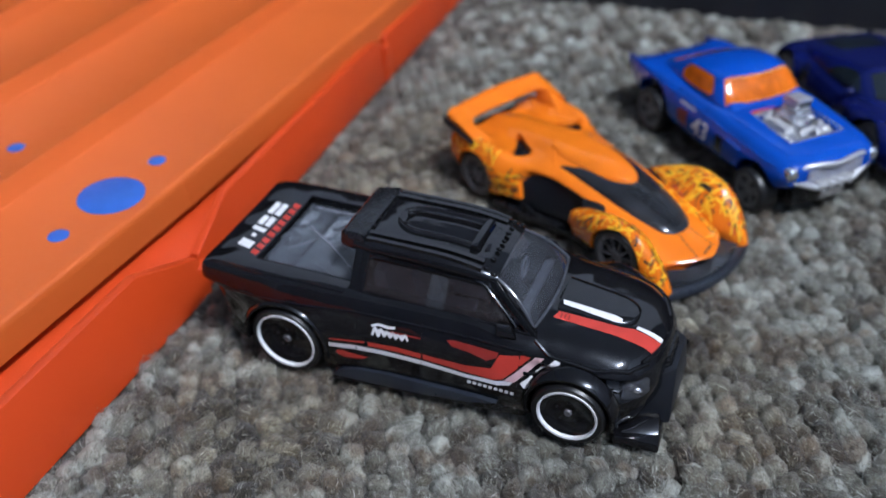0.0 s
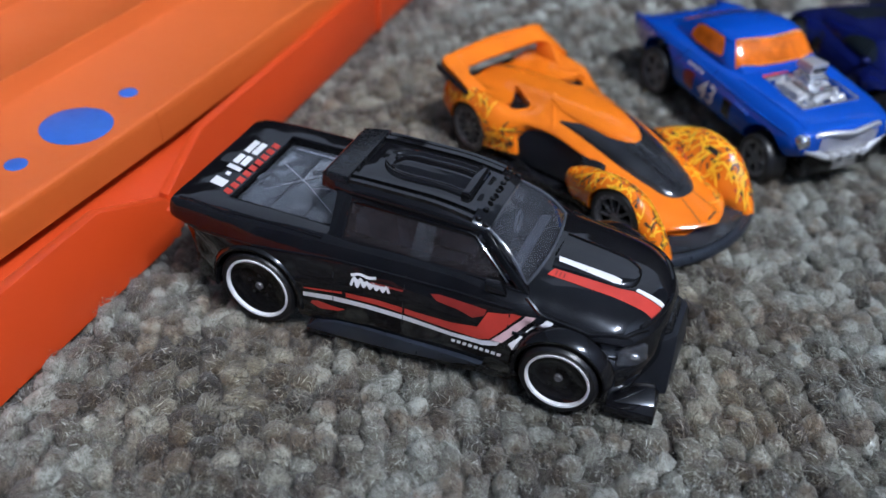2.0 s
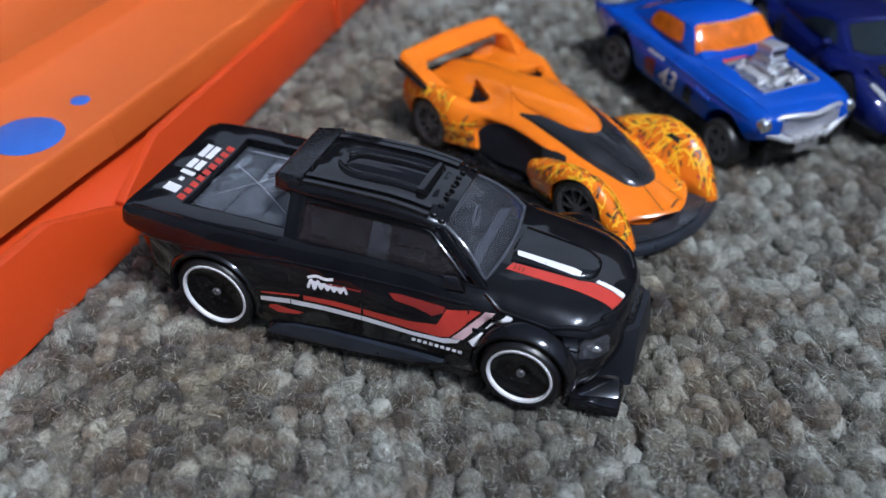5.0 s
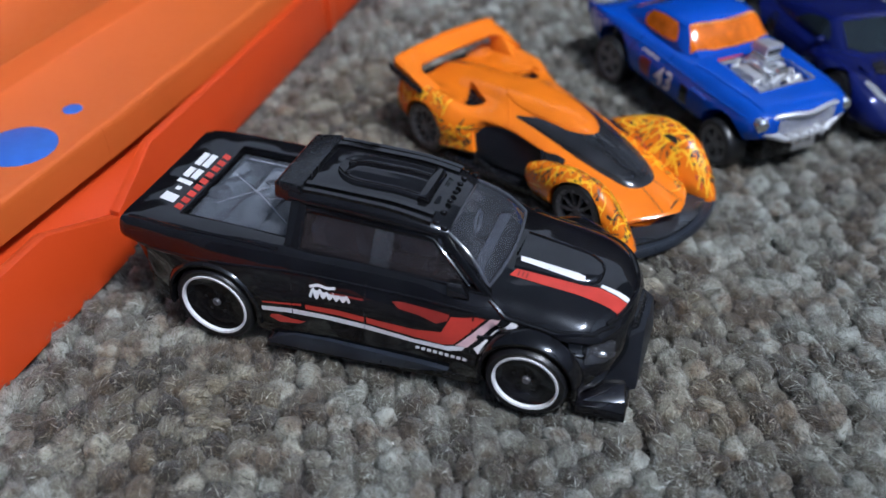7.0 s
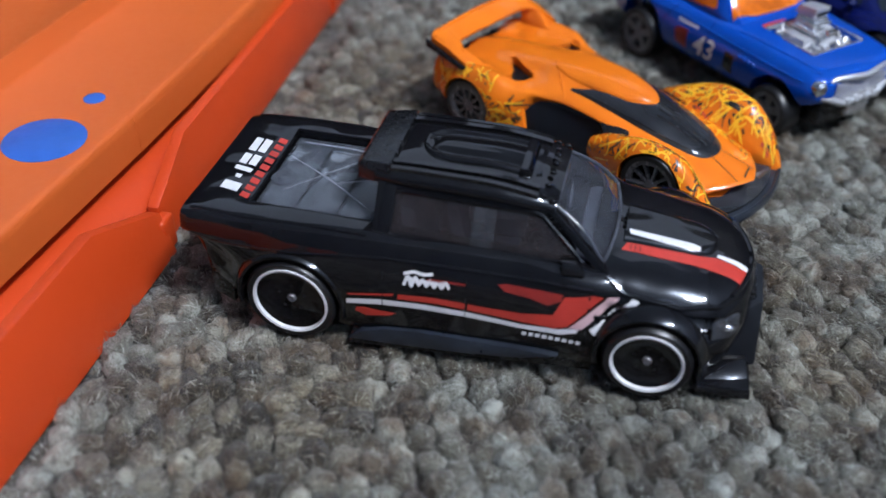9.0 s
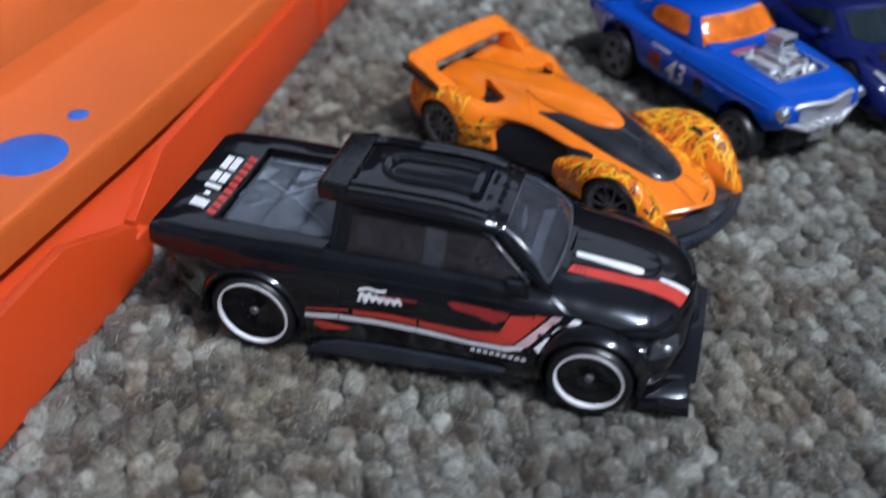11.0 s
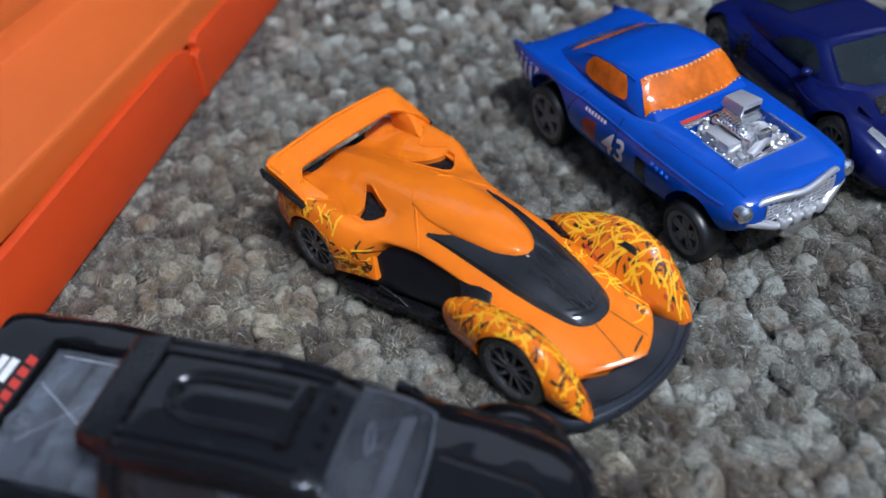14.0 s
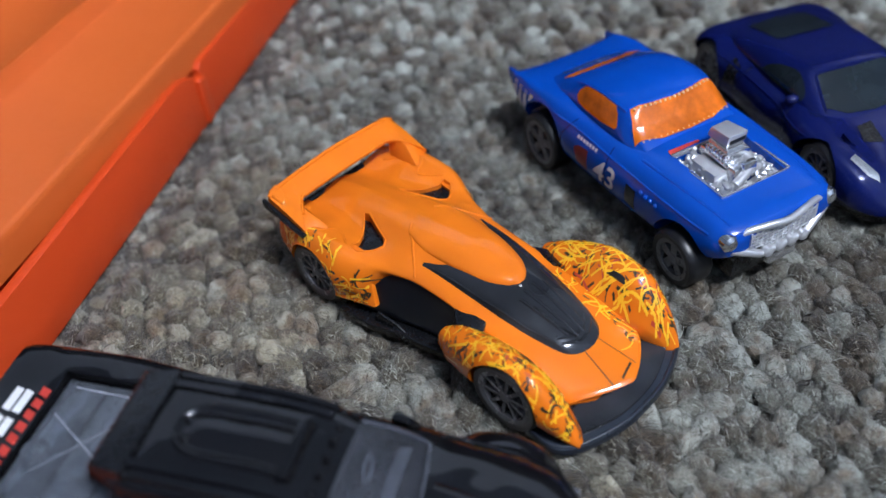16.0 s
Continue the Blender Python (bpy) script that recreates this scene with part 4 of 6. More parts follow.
    def pillar(name, low, high, w0, w1, d=1.1):
        """A slanted cab post: width along x, thickness across."""
        (x0, y0, z0), (x1, y1, z1) = low, high
        s = 1 if y0 > 0 else -1
        bm = block([(x0 - w0, y0, z0), (x0 + w0, y0, z0), (x0 + w0, y0 - s * d, z0), (x0 - w0, y0 - s * d, z0),
                    (x1 - w1, y1, z1), (x1 + w1, y1, z1), (x1 + w1, y1 - s * d, z1), (x1 - w1, y1 - s * d, z1)], 0.22)
        part(name, bm, BLACK_GLOSS, car)

    for s in (-1, 1):
        pillar("rear_pillar", (-12.2, s * 12.0, 16.6), (-12.0, s * 8.1, 22.9), 1.1, 1.3)
        pillar("windscreen_pillar", (17.0, s * 10.9, 15.6), (8.9, s * 7.6, 22.2), 0.8, 0.7, 1.3)
        pillar("window_header", (-11.6, s * 8.5, 21.9), (-11.6, s * 8.2, 22.9), 0.5, 0.5)
        part("window_header", block([(-12.5, s * 8.6, 21.7), (8.6, s * 8.2, 20.9), (8.6, s * 7.0, 20.9), (-12.5, s * 7.4, 21.7), (-12.5, s * 8.2, 23.0), (9.2, s * 7.6, 22.1), (9.2, s * 6.6, 22.1), (-12.5, s * 7.2, 23.0)], 0.2), BLACK_GLOSS, car)
        part("window_sill", block([(-13, s * 12.3, 15.9), (16.8, s * 11.0, 15.2), (16.8, s * 9.6, 15.2), (-13, s * 10.2, 15.9), (-13, s * 12.0, 17.0), (16.6, s * 10.8, 16.1), (16.6, s * 9.8, 16.1), (-13, s * 10.4, 17.0)], 0.25), BLACK_GLOSS, car)
        gl = [(-11.0, s * 11.5, 16.9), (-10.9, s * 8.2, 22.0), (7.9, s * 7.7, 21.4), (14.6, s * 10.4, 16.2)]
        part("side_window", plate(gl if s > 0 else gl[::-1], 0.35), SMOKE, car, "smoked clear side window")
        part("window_post", plate([(-0.6, s * 11.1, 16.7), (-0.4, s * 8.1, 21.6), (2.4, s * 8.0, 21.5), (2.6, s * 11.0, 16.6)][:: 1 if s > 0 else -1], 0.9, 0.15), LAMP_CLEAR, car, "clear grey window post")
        ring = [Vector(gl[k]) * (1 - q) + Vector(gl[(k + 1) % 4]) * q for k in range(4) for q in (0.06, 0.35, 0.65, 0.94)]
        part("window_frame", tube([p + Vector((0, s * 0.12, 0.05)) for p in ring], 0.26, 8, True), BLACK_GLOSS, car)
        part("door_mirror", block([(11.6, s * 11.3, 15.9), (14.6, s * 11.1, 15.6), (14.8, s * 12.3, 15.7), (11.8, s * 12.9, 16.0), (11.4, s * 10.9, 17.7), (13.4, s * 10.8, 17.4), (13.8, s * 11.9, 17.3), (11.6, s * 12.5, 17.6)], 0.3), BLACK_GLOSS, car)
    pts_low = [(17.9 - 0.035 * y * y * 0.35, y, 16.35 - 0.004 * y * y) for y in np.linspace(-10.0, 10.0, 11)]
    pts_high = [(9.6 - 0.02 * y * y * 0.35, y, 22.65 - 0.008 * y * y) for y in np.linspace(-6.9, 6.9, 11)]
    bm = bmesh.new()
    outer = [[bm.verts.new(Vector(l).lerp(Vector(h), k / 6) + Vector((0.55, 0, 0.55)) * math.sin(math.pi * k / 6)) for k in range(7)] for l, h in zip(pts_low, pts_high)]
    inner = [[bm.verts.new(v.co - Vector((0.3, 0, 0.3))) for v in row] for row in outer]
    for g, flip in ((outer, 1), (inner, -1)):
        for i in range(10):
            for k in range(6):
                bm.faces.new((g[i][k], g[i + 1][k], g[i + 1][k + 1], g[i][k + 1])[::flip])

    def outer_line(u, q):
        """A point on the windscreen: u across, q up."""
        y0, y1 = -10.0 + 20.0 * u, -6.9 + 13.8 * u
        low = Vector((17.9 - 0.01225 * y0 * y0, y0, 16.35 - 0.004 * y0 * y0))
        high = Vector((9.6 - 0.007 * y1 * y1, y1, 22.65 - 0.008 * y1 * y1))
        return low.lerp(high, q) + Vector((0.6, 0, 0.6)) * math.sin(math.pi * q)

    part("windscreen", bm, WIND_GLASS, car, "greyish clear plastic windscreen", 60)
    edge = [outer_line(k / 10, q) for k, q in [(k, 0.03) for k in range(11)]]
    part("screen_border", tube(edge, 0.26), SCREEN_EDGE, car, "thick grey screen edge")
    part("screen_border", tube([outer_line(k / 10, 0.96) for k in range(11)], 0.26), SCREEN_EDGE, car, "thick grey screen edge")
    for s in (-1, 1):
        part("screen_border", tube([outer_line(0.5 + s * 0.475, q) for q in np.linspace(0.04, 0.95, 7)], 0.26), SCREEN_EDGE, car, "thick grey screen edge")
        part("bed_rail", tube(laid([(x, s * np.interp(x, [-38.5, -30, -13.5], [12.5, 13.1, 12.6])) for x in np.linspace(-38.2, -13.8, 16)], tree, -0.12), 0.32), BLACK_GLOSS, car)
        part("bed_edge", tube([(-13.6, s * 9.75, 17.25), (-22, s * 9.8, 17.4), (-31.1, s * 9.8, 17.45)], 0.22), BLACK_GLOSS, car)
        part("body_crease", tube(laid_side([(x, np.interp(x, [-36, -11, 16], [13.6, 14.9, 14.2])) for x in np.linspace(-35.0, 16.0, 26)], tree, s, -0.15), 0.3), BLACK_GLOSS, car)
        part("screen_clip", ball((9.3, s * 6.9, 22.75), 0.5, 1.2, 0.8, 0.7), BLACK_GLOSS, car)
    # cab interior seen through the glass
    part("interior_tub", box(-11.2, 15.2, -9.3, 9.3, 9.1, 9.6), BLACK_PLASTIC, car)
    part("dashboard", block([(11.5, -9.0, 9.6), (14.8, -9.0, 9.6), (14.8, 9.0, 9.6), (11.5, 9.0, 9.6), (12.8, -9.0, 15.4), (14.8, -9.0, 15.9), (14.8, 9.0, 15.9), (12.8, 9.0, 15.4)], 0.5), SEAT_GREY, car)
    for y in (-4.8, 4.8):
        part("seat", joined(block([(-1, y - 3, 9.6), (5, y - 3, 9.6), (5, y + 3, 9.6), (-1, y + 3, 9.6), (-1, y - 3, 12.4), (5.2, y - 3, 12.8), (5.2, y + 3, 12.8), (-1, y + 3, 12.4)], 0.6),
                            block([(-3, y - 2.8, 11), (-0.6, y - 2.8, 11.6), (-0.6, y + 2.8, 11.6), (-3, y + 2.8, 11), (-4.6, y - 2.4, 20), (-2.8, y - 2.4, 20.2), (-2.8, y + 2.4, 20.2), (-4.6, y + 2.4, 20)], 0.7)), SEAT_GREY, car)
    part("rear_bench", block([(-9.8, -8.6, 9.6), (-6.5, -8.6, 9.6), (-6.5, 8.6, 9.6), (-9.8, 8.6, 9.6), (-10.6, -8.2, 19.4), (-8.4, -8.2, 19.2), (-8.4, 8.2, 19.2), (-10.6, 8.2, 19.4)], 0.7), SEAT_GREY, car)
    part("steering_wheel", lathe([(1.6, 0.25), (2.0, 0), (1.6, -0.25)], 24, "x", (10.6, 4.6, 16.2)), SEAT_GREY, car)
    part("cab_back", block([(-13.0, -9.5, 15.6), (-12.4, -9.5, 15.6), (-12.4, 9.5, 15.6), (-13.0, 9.5, 15.6), (-13.2, -7.2, 22.6), (-12.6, -7.2, 22.6), (-12.6, 7.2, 22.6), (-13.2, 7.2, 22.6)], 0.1), BLACK_PLASTIC, car)

    # bed cover of clear grey plastic with seams and scuffs
    part("bed_floor", box(-31.1, -13.5, -9.6, 9.6, 15.42, 15.6), BLACK_PLASTIC, car)
    for x0, x1 in ((-30.9, -25.3), (-25.1, -19.4), (-19.2, -13.7)):
        part("bed_cover", bevelled(box(x0, x1, -9.4, 9.4, 15.7, 16.35), 0.18), BED_PLASTIC, car, "clear grey plastic bed cover")
    cover_top = tree_of(box(-31, -13.5, -9.5, 9.5, 15, 16.36))
    for p, q, w in (((-30.0, 4.0), (-16.0, -5.5), 0.13), ((-28.4, -4.4), (-20.5, 4.8), 0.1), ((-29.5, 8.3), (-15.5, 7.4), 0.2), ((-17.2, 8.6), (-15.0, 3.0), 0.15), ((-21.5, -1.0), (-15.2, 1.5), 0.12)):
        mid = ((p[0] + q[0]) / 2 + 0.3, (p[1] + q[1]) / 2 + 0.35)
        part("scuff", printed([ribbon([p, mid, q], w)], cover_top, "top", 0.03, 2.0), SCRATCH, car)
    ring = [(-29.3 + 1.5 * math.cos(a), -1.6 + 1.5 * math.sin(a), 16.4) for a in np.linspace(0, 2 * math.pi, 20, endpoint=False)]
    part("cover_ring", tube(ring, 0.28, 8, True), BED_PLASTIC, car)
    part("rivet", ball((-29.3, -1.6, 16.3), 0.8, 1, 1, 0.5), BED_PLASTIC, car)

    # prints: tail panel, side stripes, hood stripe
    def on_side(name, shapes, material, label="", lift=0.05):
        part(name, printed(shapes, tree, "right", lift, 0.7), material, car, label)

    def on_top(name, shapes, material, label="", t=None, lift=0.05):
        part(name, printed(shapes, t or tree, "top", lift, 0.7), material, car, label)

    # model lettering on the tail panel, kept as plain slanted blocks
    def slant(y0, y1, x0, x1, k=0.35):
        return [(x0, y0 + k), (x0, y1 + k), (x1, y1 - k), (x1, y0 - k)]

    blocks = [slant(-7.6, -5.6, -36.3, -33.6, 0.3), slant(-4.5, -3.6, -35.4, -34.5, 0.1), slant(-2.7, -1.7, -36.3, -33.6, 0.3), slant(-0.9, 1.7, -36.3, -35.1, 0.15), slant(-1.1, 1.5, -34.8, -33.6, 0.15), slant(2.6, 6.1, -36.3, -35.1, 0.15), slant(2.4, 5.9, -34.8, -33.6, 0.15)]
    on_top("tail_lettering", blocks, WHITE_PRINT, "white slanted lettering blocks")
    bars = [slant(-9.0 + i * 1.8, -7.75 + i * 1.8, -32.9, -31.5, 0.25) for i in range(9)]
    on_top("tail_lettering_small", bars, RED_PRINT, "small red lettering bars")

    low = [(-16.0, 7.5), (-11.5, 8.0), (-6.0, 8.1), (0.0, 7.9), (7.5, 7.4), (12.5, 7.5), (14.6, 8.2)]
    high = [(15.0, 8.9), (13.6, 8.7), (12.3, 8.3), (7.5, 8.1), (0.0, 8.75), (-6.0, 8.95), (-11.5, 8.9), (-16.0, 8.3)]
    on_side("white_stripe", [low + high], WHITE_PRINT, "white side stripe")
    on_side("white_bar", [[(16.2, 9.1), (16.9, 8.4), (19.4, 10.9), (21.9, 13.4), (21.2, 13.9), (18.7, 11.6)]], WHITE_PRINT, "white slanted bar", 0.16)
    # white bar; the pink reflection on it is put into its colour
    on_side("pink_bar", [[(13.6, 8.9), (15.3, 9.0), (17.4, 11.4), (19.4, 13.7), (18.0, 13.7), (15.8, 11.2)]], PINK_REFLECTION, "white slanted bar with a pink reflection painted in", 0.16)
    on_side("red_stripe", [[(-15.8, 9.0), (-9.6, 9.7), (-9.6, 10.1), (-15.8, 9.25)], [(-9.0, 9.3), (-4.0, 9.35), (0.0, 9.1), (0.0, 10.1), (-4, 10.3), (-9.0, 10.1)], [(0.3, 9.1), (7.5, 8.5), (11.8, 8.4), (13.3, 8.9), (15.4, 11.2), (17.4, 13.6), (16.2, 13.7), (14.6, 13.3), (12.6, 13.0), (11.4, 10.4), (7.5, 9.9), (2.0, 10.0), (0.3, 10.1)]], RED_PRINT, "red side stripe")
    on_side("red_panel", [[(-5.4, 12.7), (-0.2, 12.7), (0.0, 13.0), (-5.0, 13.0)], [(4.0, 13.5), (5.2, 13.7), (12.4, 13.3), (12.2, 12.4), (10.6, 11.6), (8.2, 12.3), (5.0, 12.7)]], DARKRED_PRINT)
    on_side("flame_badge", [[(-14.9, 6.4), (-13.4, 5.7), (-10.2, 6.2), (-9.2, 6.8), (-11.5, 6.9), (-13.5, 7.2), (-14.6, 7.0)]], RED_PRINT, "small red badge")
    # maker's script on the door, kept as a plain wavy shape
    wave = [(-8.2 + 0.5 * i, 12.35 + (0.55 if i % 2 else -0.55) * (1.3 if i < 4 else 0.8)) for i in range(13)]
    script = [ribbon(rounded_flat(wave, 4), 0.42), ribbon(rounded_flat([(-8.3, 13.3), (-7.0, 13.7), (-5.6, 13.5), (-4.4, 13.7)], 4), 0.42)]
    on_side("door_script", script, WHITE_PRINT, "white script-like badge")
    tiny = [[(x, 6.4), (x + 0.6, 6.4), (x + 0.7, 6.95), (x + 0.1, 6.95)] for x in (7.6 + 0.88 * i for i in range(9))]
    on_side("sill_lettering", tiny, WHITE_PRINT, "tiny white lettering bars")
    on_top("hood_stripe", [[(31.0, -2.2), (30.8, -2.9), (34.4, -3.3), (35.1, -3.2), (35.2, -2.5), (34.6, -2.3)]], WHITE_PRINT, "white hood stripe")
    on_top("hood_stripe", [[(19.2, -2.4), (19.5, -3.4), (27.6, -3.4), (28.6, -3.1), (28.6, -2.5), (27.6, -2.3)]], WHITE_PRINT, "white hood stripe", hood_tree, 0.06)
    on_top("hood_red", [[(18.6, -6.1), (19.2, -4.5), (24.0, -4.1), (28.7, -3.7), (30.6, -3.1), (34.4, -3.4), (35.0, -3.4), (34.3, -6.0), (33.0, -5.9), (28, -5.8), (24.0, -6.0)]], RED_PRINT, "red hood stripe")
    on_top("hood_mark", [[(19.6 + i * 0.6, -5.8), (19.85 + i * 0.6, -5.8), (19.85 + i * 0.6, -4.8), (19.6 + i * 0.6, -4.8)] for i in range(3)], DARKRED_PRINT, "", None, 0.09)
    # door seams
    on_side("door_seam", [[(-0.1, 7.0), (0.1, 7.0), (0.1, 15.4), (-0.1, 15.4)], [(15.6, 8.0), (15.8, 8.0), (15.8, 14.2), (15.6, 14.2)], [(-11.2, 8.0), (-11.0, 8.0), (-11.0, 15.2), (-11.2, 15.2)]], BLACK_PLASTIC)
    for x in (-24.0, 24.0):
        for s in (-1, 1):
            toy_wheel(car, x, wz if x < 0 else fz, s * 15.6, wr if x < 0 else fr, 5.0, "ring", s)
    return car

# ==== the orange track car ====


def build_hypercar():
    car = thing("toy_race_car", 27.9, 142.7, -48.2, "orange toy race car with black and yellow splatter print", "toy car", "toy cars in a row")
    rx, fx, wz, wr = -21.4, 17.4, 5.6, 5.7
    # main body: nose, canopy bulge, spine, wide rear haunches
    st = [
        (-30.5, [(6, 4.5), (11.8, 5.0), (12.4, 8.4), (11.2, 11.2), (8.0, 11.0), (5.0, 10.2), (2.2, 10.4), (0, 10.8)]),
        (-27.0, [(6, 3.0), (12.6, 4.0), (13.4, 8.6), (11.8, 11.9), (8.4, 10.9), (5.2, 10.4), (2.4, 11.2), (0, 11.9)]),
        (-22.0, [(6, 2.2), (13.4, 3.6), (14.3, 9.2), (12.4, 12.7), (8.6, 11.6), (5.4, 11.0), (2.6, 12.1), (0, 12.9)]),
        (-17.0, [(6, 2.2), (13.4, 3.6), (14.3, 9.2), (12.2, 12.5), (8.8, 11.6), (5.6, 11.5), (2.8, 12.9), (0, 13.6)]),
        (-12.5, [(6, 2.4), (12.0, 4.4), (13.2, 7.2), (11.3, 10.9), (8.8, 11.3), (5.8, 11.9), (3.2, 13.5), (0, 14.1)]),
        (-8.5, [(5, 3.4), (7.0, 6.0), (9.0, 9.0), (9.9, 10.5), (8.8, 11.3), (6.2, 12.4), (3.4, 13.9), (0, 14.4)]),
        (-3.0, [(5, 4.4), (6.0, 7.0), (7.6, 9.4), (8.6, 10.2), (8.0, 11.0), (6.3, 11.9), (3.4, 13.6), (0, 14.2)]),
        (4.0, [(5, 4.4), (6.0, 6.6), (7.6, 8.8), (8.4, 9.5), (7.8, 10.1), (6.0, 10.8), (3.2, 12.4), (0, 13.0)]),
        (10.0, [(5, 3.4), (6.6, 5.4), (8.0, 7.6), (8.4, 8.2), (7.8, 8.8), (6.0, 9.4), (3.0, 10.6), (0, 11.2)]),
        (16.0, [(6, 2.6), (7.6, 4.4), (8.6, 6.4), (8.4, 7.0), (7.6, 7.6), (5.6, 8.1), (2.8, 8.6), (0, 8.8)]),
        (21.5, [(6, 2.2), (8.4, 3.6), (9.4, 5.0), (9.0, 5.7), (8.0, 6.2), (5.6, 6.7), (2.8, 7.0), (0, 7.1)]),
        (25.0, [(6, 2.0), (8.6, 2.8), (9.3, 3.9), (8.8, 4.7), (7.9, 5.3), (5.6, 5.8), (2.8, 6.1), (0, 6.2)]),
        (27.0, [(6, 2.2), (8.6, 2.4), (9.2, 3.2), (8.9, 4.2), (8.0, 4.8), (5.4, 5.3), (2.6, 5.6), (0, 5.7)]),
        (28.1, [(5, 2.3), (8.0, 2.4), (8.7, 3.0), (8.5, 4.1), (7.5, 4.7), (5.0, 5.1), (2.4, 5.3), (0, 5.4)]),
        (28.6, [(4, 2.5), (7.4, 2.6), (8.1, 2.9), (8.0, 4.0), (7.0, 4.5), (4.6, 4.85), (2.2, 5.0), (0, 5.1)]),
    ]
    body = shell(st, 90, 5)
    for v in body.verts:  # the nose is swept back towards the fenders
        if v.co.x > 17.0:
            v.co.x = 17.0 + (v.co.x - 17.0) * (11.6 - 0.036 * v.co.y**2 - 0.3 * abs(v.co.y)) / 11.6
            v.co.x -= 1.1 * max(0.0, 3.7 - v.co.z) * min(1.0, (v.co.x - 17.0) / 6.0)
    cut = [arch(rx, 5.1, 5.5, s, 9.6) for s in (-1, 1)]
    vent = [(-19.3, 3.9), (-18.2, 3.7), (-15.2, 5.0), (-12.6, 6.0), (-12.0, 7.0), (-12.6, 8.2), (-14.3, 10.1), (-15.6, 10.0), (-15.6, 8.6), (-16.4, 7.0), (-18.0, 5.2)]
    cut += [prism([(x, s * y) for x, y in vent], "z", 9.9, 22) for s in (-1, 1)]
    body = carved(body, cut)
    tree = tree_of(body)
    part("body", body, ORANGE_PAINT, car, "glossy orange enamel body", 40)

    # front fenders: long pods with blade-like tips
    trees, blade_trees = {}, {}
    for s in (-1, 1):
        fst = [
            (4.2, [(10.2, 4.8), (12.2, 5.2), (12.6, 7.0), (12.0, 8.2), (10.6, 8.2), (10.0, 6.8)]),
            (6.5, [(9.0, 3.6), (12.8, 4.0), (13.6, 7.2), (12.8, 9.2), (10.2, 9.4), (8.6, 7.4)]),
            (10.5, [(8.4, 3.4), (13.4, 4.2), (14.6, 8.2), (13.2, 11.0), (10.4, 10.6), (7.8, 8.0)]),
            (15.5, [(8.0, 3.4), (13.8, 4.4), (15.0, 9.0), (13.2, 12.3), (10.7, 11.7), (7.4, 7.5)]),
            (20.5, [(8.2, 3.0), (13.6, 4.0), (14.8, 8.8), (12.8, 11.6), (10.4, 10.8), (7.6, 6.0)]),
            (24.5, [(9.0, 2.2), (12.8, 2.8), (13.8, 6.2), (12.2, 8.5), (10.2, 7.3), (8.6, 4.6)]),
            (27.3, [(9.8, 1.6), (11.9, 2.0), (12.5, 3.2), (11.7, 4.4), (10.6, 4.0), (9.8, 2.8)]),
            (28.3, [(10.6, 1.5), (11.4, 1.6), (11.6, 2.0), (11.3, 2.4), (10.8, 2.2), (10.6, 1.8)]),
        ]
        pod = shell([(x, [(s * y, z) for y, z in o]) for x, o in fst], 50, 4, mirror=False)
        pod = carved(pod, [arch(fx, wz, 5.85, s, 11.2)])
        trees[s] = tree_of(pod)
        part("front_fender", pod, ORANGE_PAINT, car, "orange front fender with splatter print", 40)
        # bridge from fender to cockpit side
        part("fender_bridge", block([(8.5, s * 6.5, 5.8), (23.0, s * 7.0, 2.8), (21.8, s * 10.2, 2.6), (9.0, s * 10.0, 6.2), (8.5, s * 6.3, 8.2), (22.8, s * 7.0, 4.8), (21.4, s * 10.0, 4.8), (9.0, s * 10.2, 8.2)], 0.4), ORANGE_PAINT, car)
        # dark side pod in the waist, with a scoop behind the front wheel
        pod_st = [(-13.6, [(7.0, 2.4), (12.2, 2.6), (12.4, 4.0), (11.0, 8.6), (8.4, 10.2), (7.0, 9.6)]), (-8.0, [(6.0, 2.4), (11.2, 2.6), (11.4, 3.6), (9.6, 8.2), (8.4, 10.0), (6.4, 9.4)]),
                  (-1.0, [(5.0, 2.4), (9.6, 2.6), (9.8, 3.2), (8.4, 7.6), (7.8, 9.4), (6.0, 8.8)]), (6.5, [(4.6, 2.4), (8.6, 2.6), (8.8, 3.0), (8.0, 6.6), (7.8, 8.8), (6.0, 8.0)]), (9.0, [(4.6, 2.4), (8.2, 2.6), (8.4, 3.0), (8.0, 5.6), (7.6, 7.2), (6.0, 7.0)])]
        part("side_pod", shell([(x, [(s * y, z) for y, z in o]) for x, o in pod_st], 30, 4, mirror=False), GREY_PLASTIC, car, "matt dark grey side pod")
        part("side_scoop", block([(4.4, s * 8.0, 7.2), (9.2, s * 7.4, 7.2), (9.6, s * 9.8, 7.4), (5.4, s * 10.8, 7.4), (3.0, s * 7.9, 9.9), (8.8, s * 7.4, 9.6), (9.6, s * 9.2, 8.6), (5.6, s * 10.2, 8.8)], 0.3), BLACK_PLASTIC, car)
        part("floor_edge", prism([(-15.5, 9), (-15.5, 14.4), (-9, 13.9), (-4, 12.4), (4, 11.2), (9.5, 11.6), (9.5, 7)] if s > 0 else [(-15.5, -9), (-15.5, -14.4), (-9, -13.9), (-4, -12.4), (4, -11.2), (9.5, -11.6), (9.5, -7)], "z", 0.9, 2.2, 0.25), BLACK_PLASTIC, car)
        blade = block([(-16.8, s * 11.4, 3.2), (-9.2, s * 11.2, 4.4), (-9.0, s * 12.5, 4.6), (-16.8, s * 14.0, 3.4), (-16.8, s * 9.4, 11.7), (-12.4, s * 9.0, 11.1), (-11.8, s * 10.4, 10.5), (-16.8, s * 12.9, 11.0)], 0.35)
        blade_trees[s] = tree_of(blade)
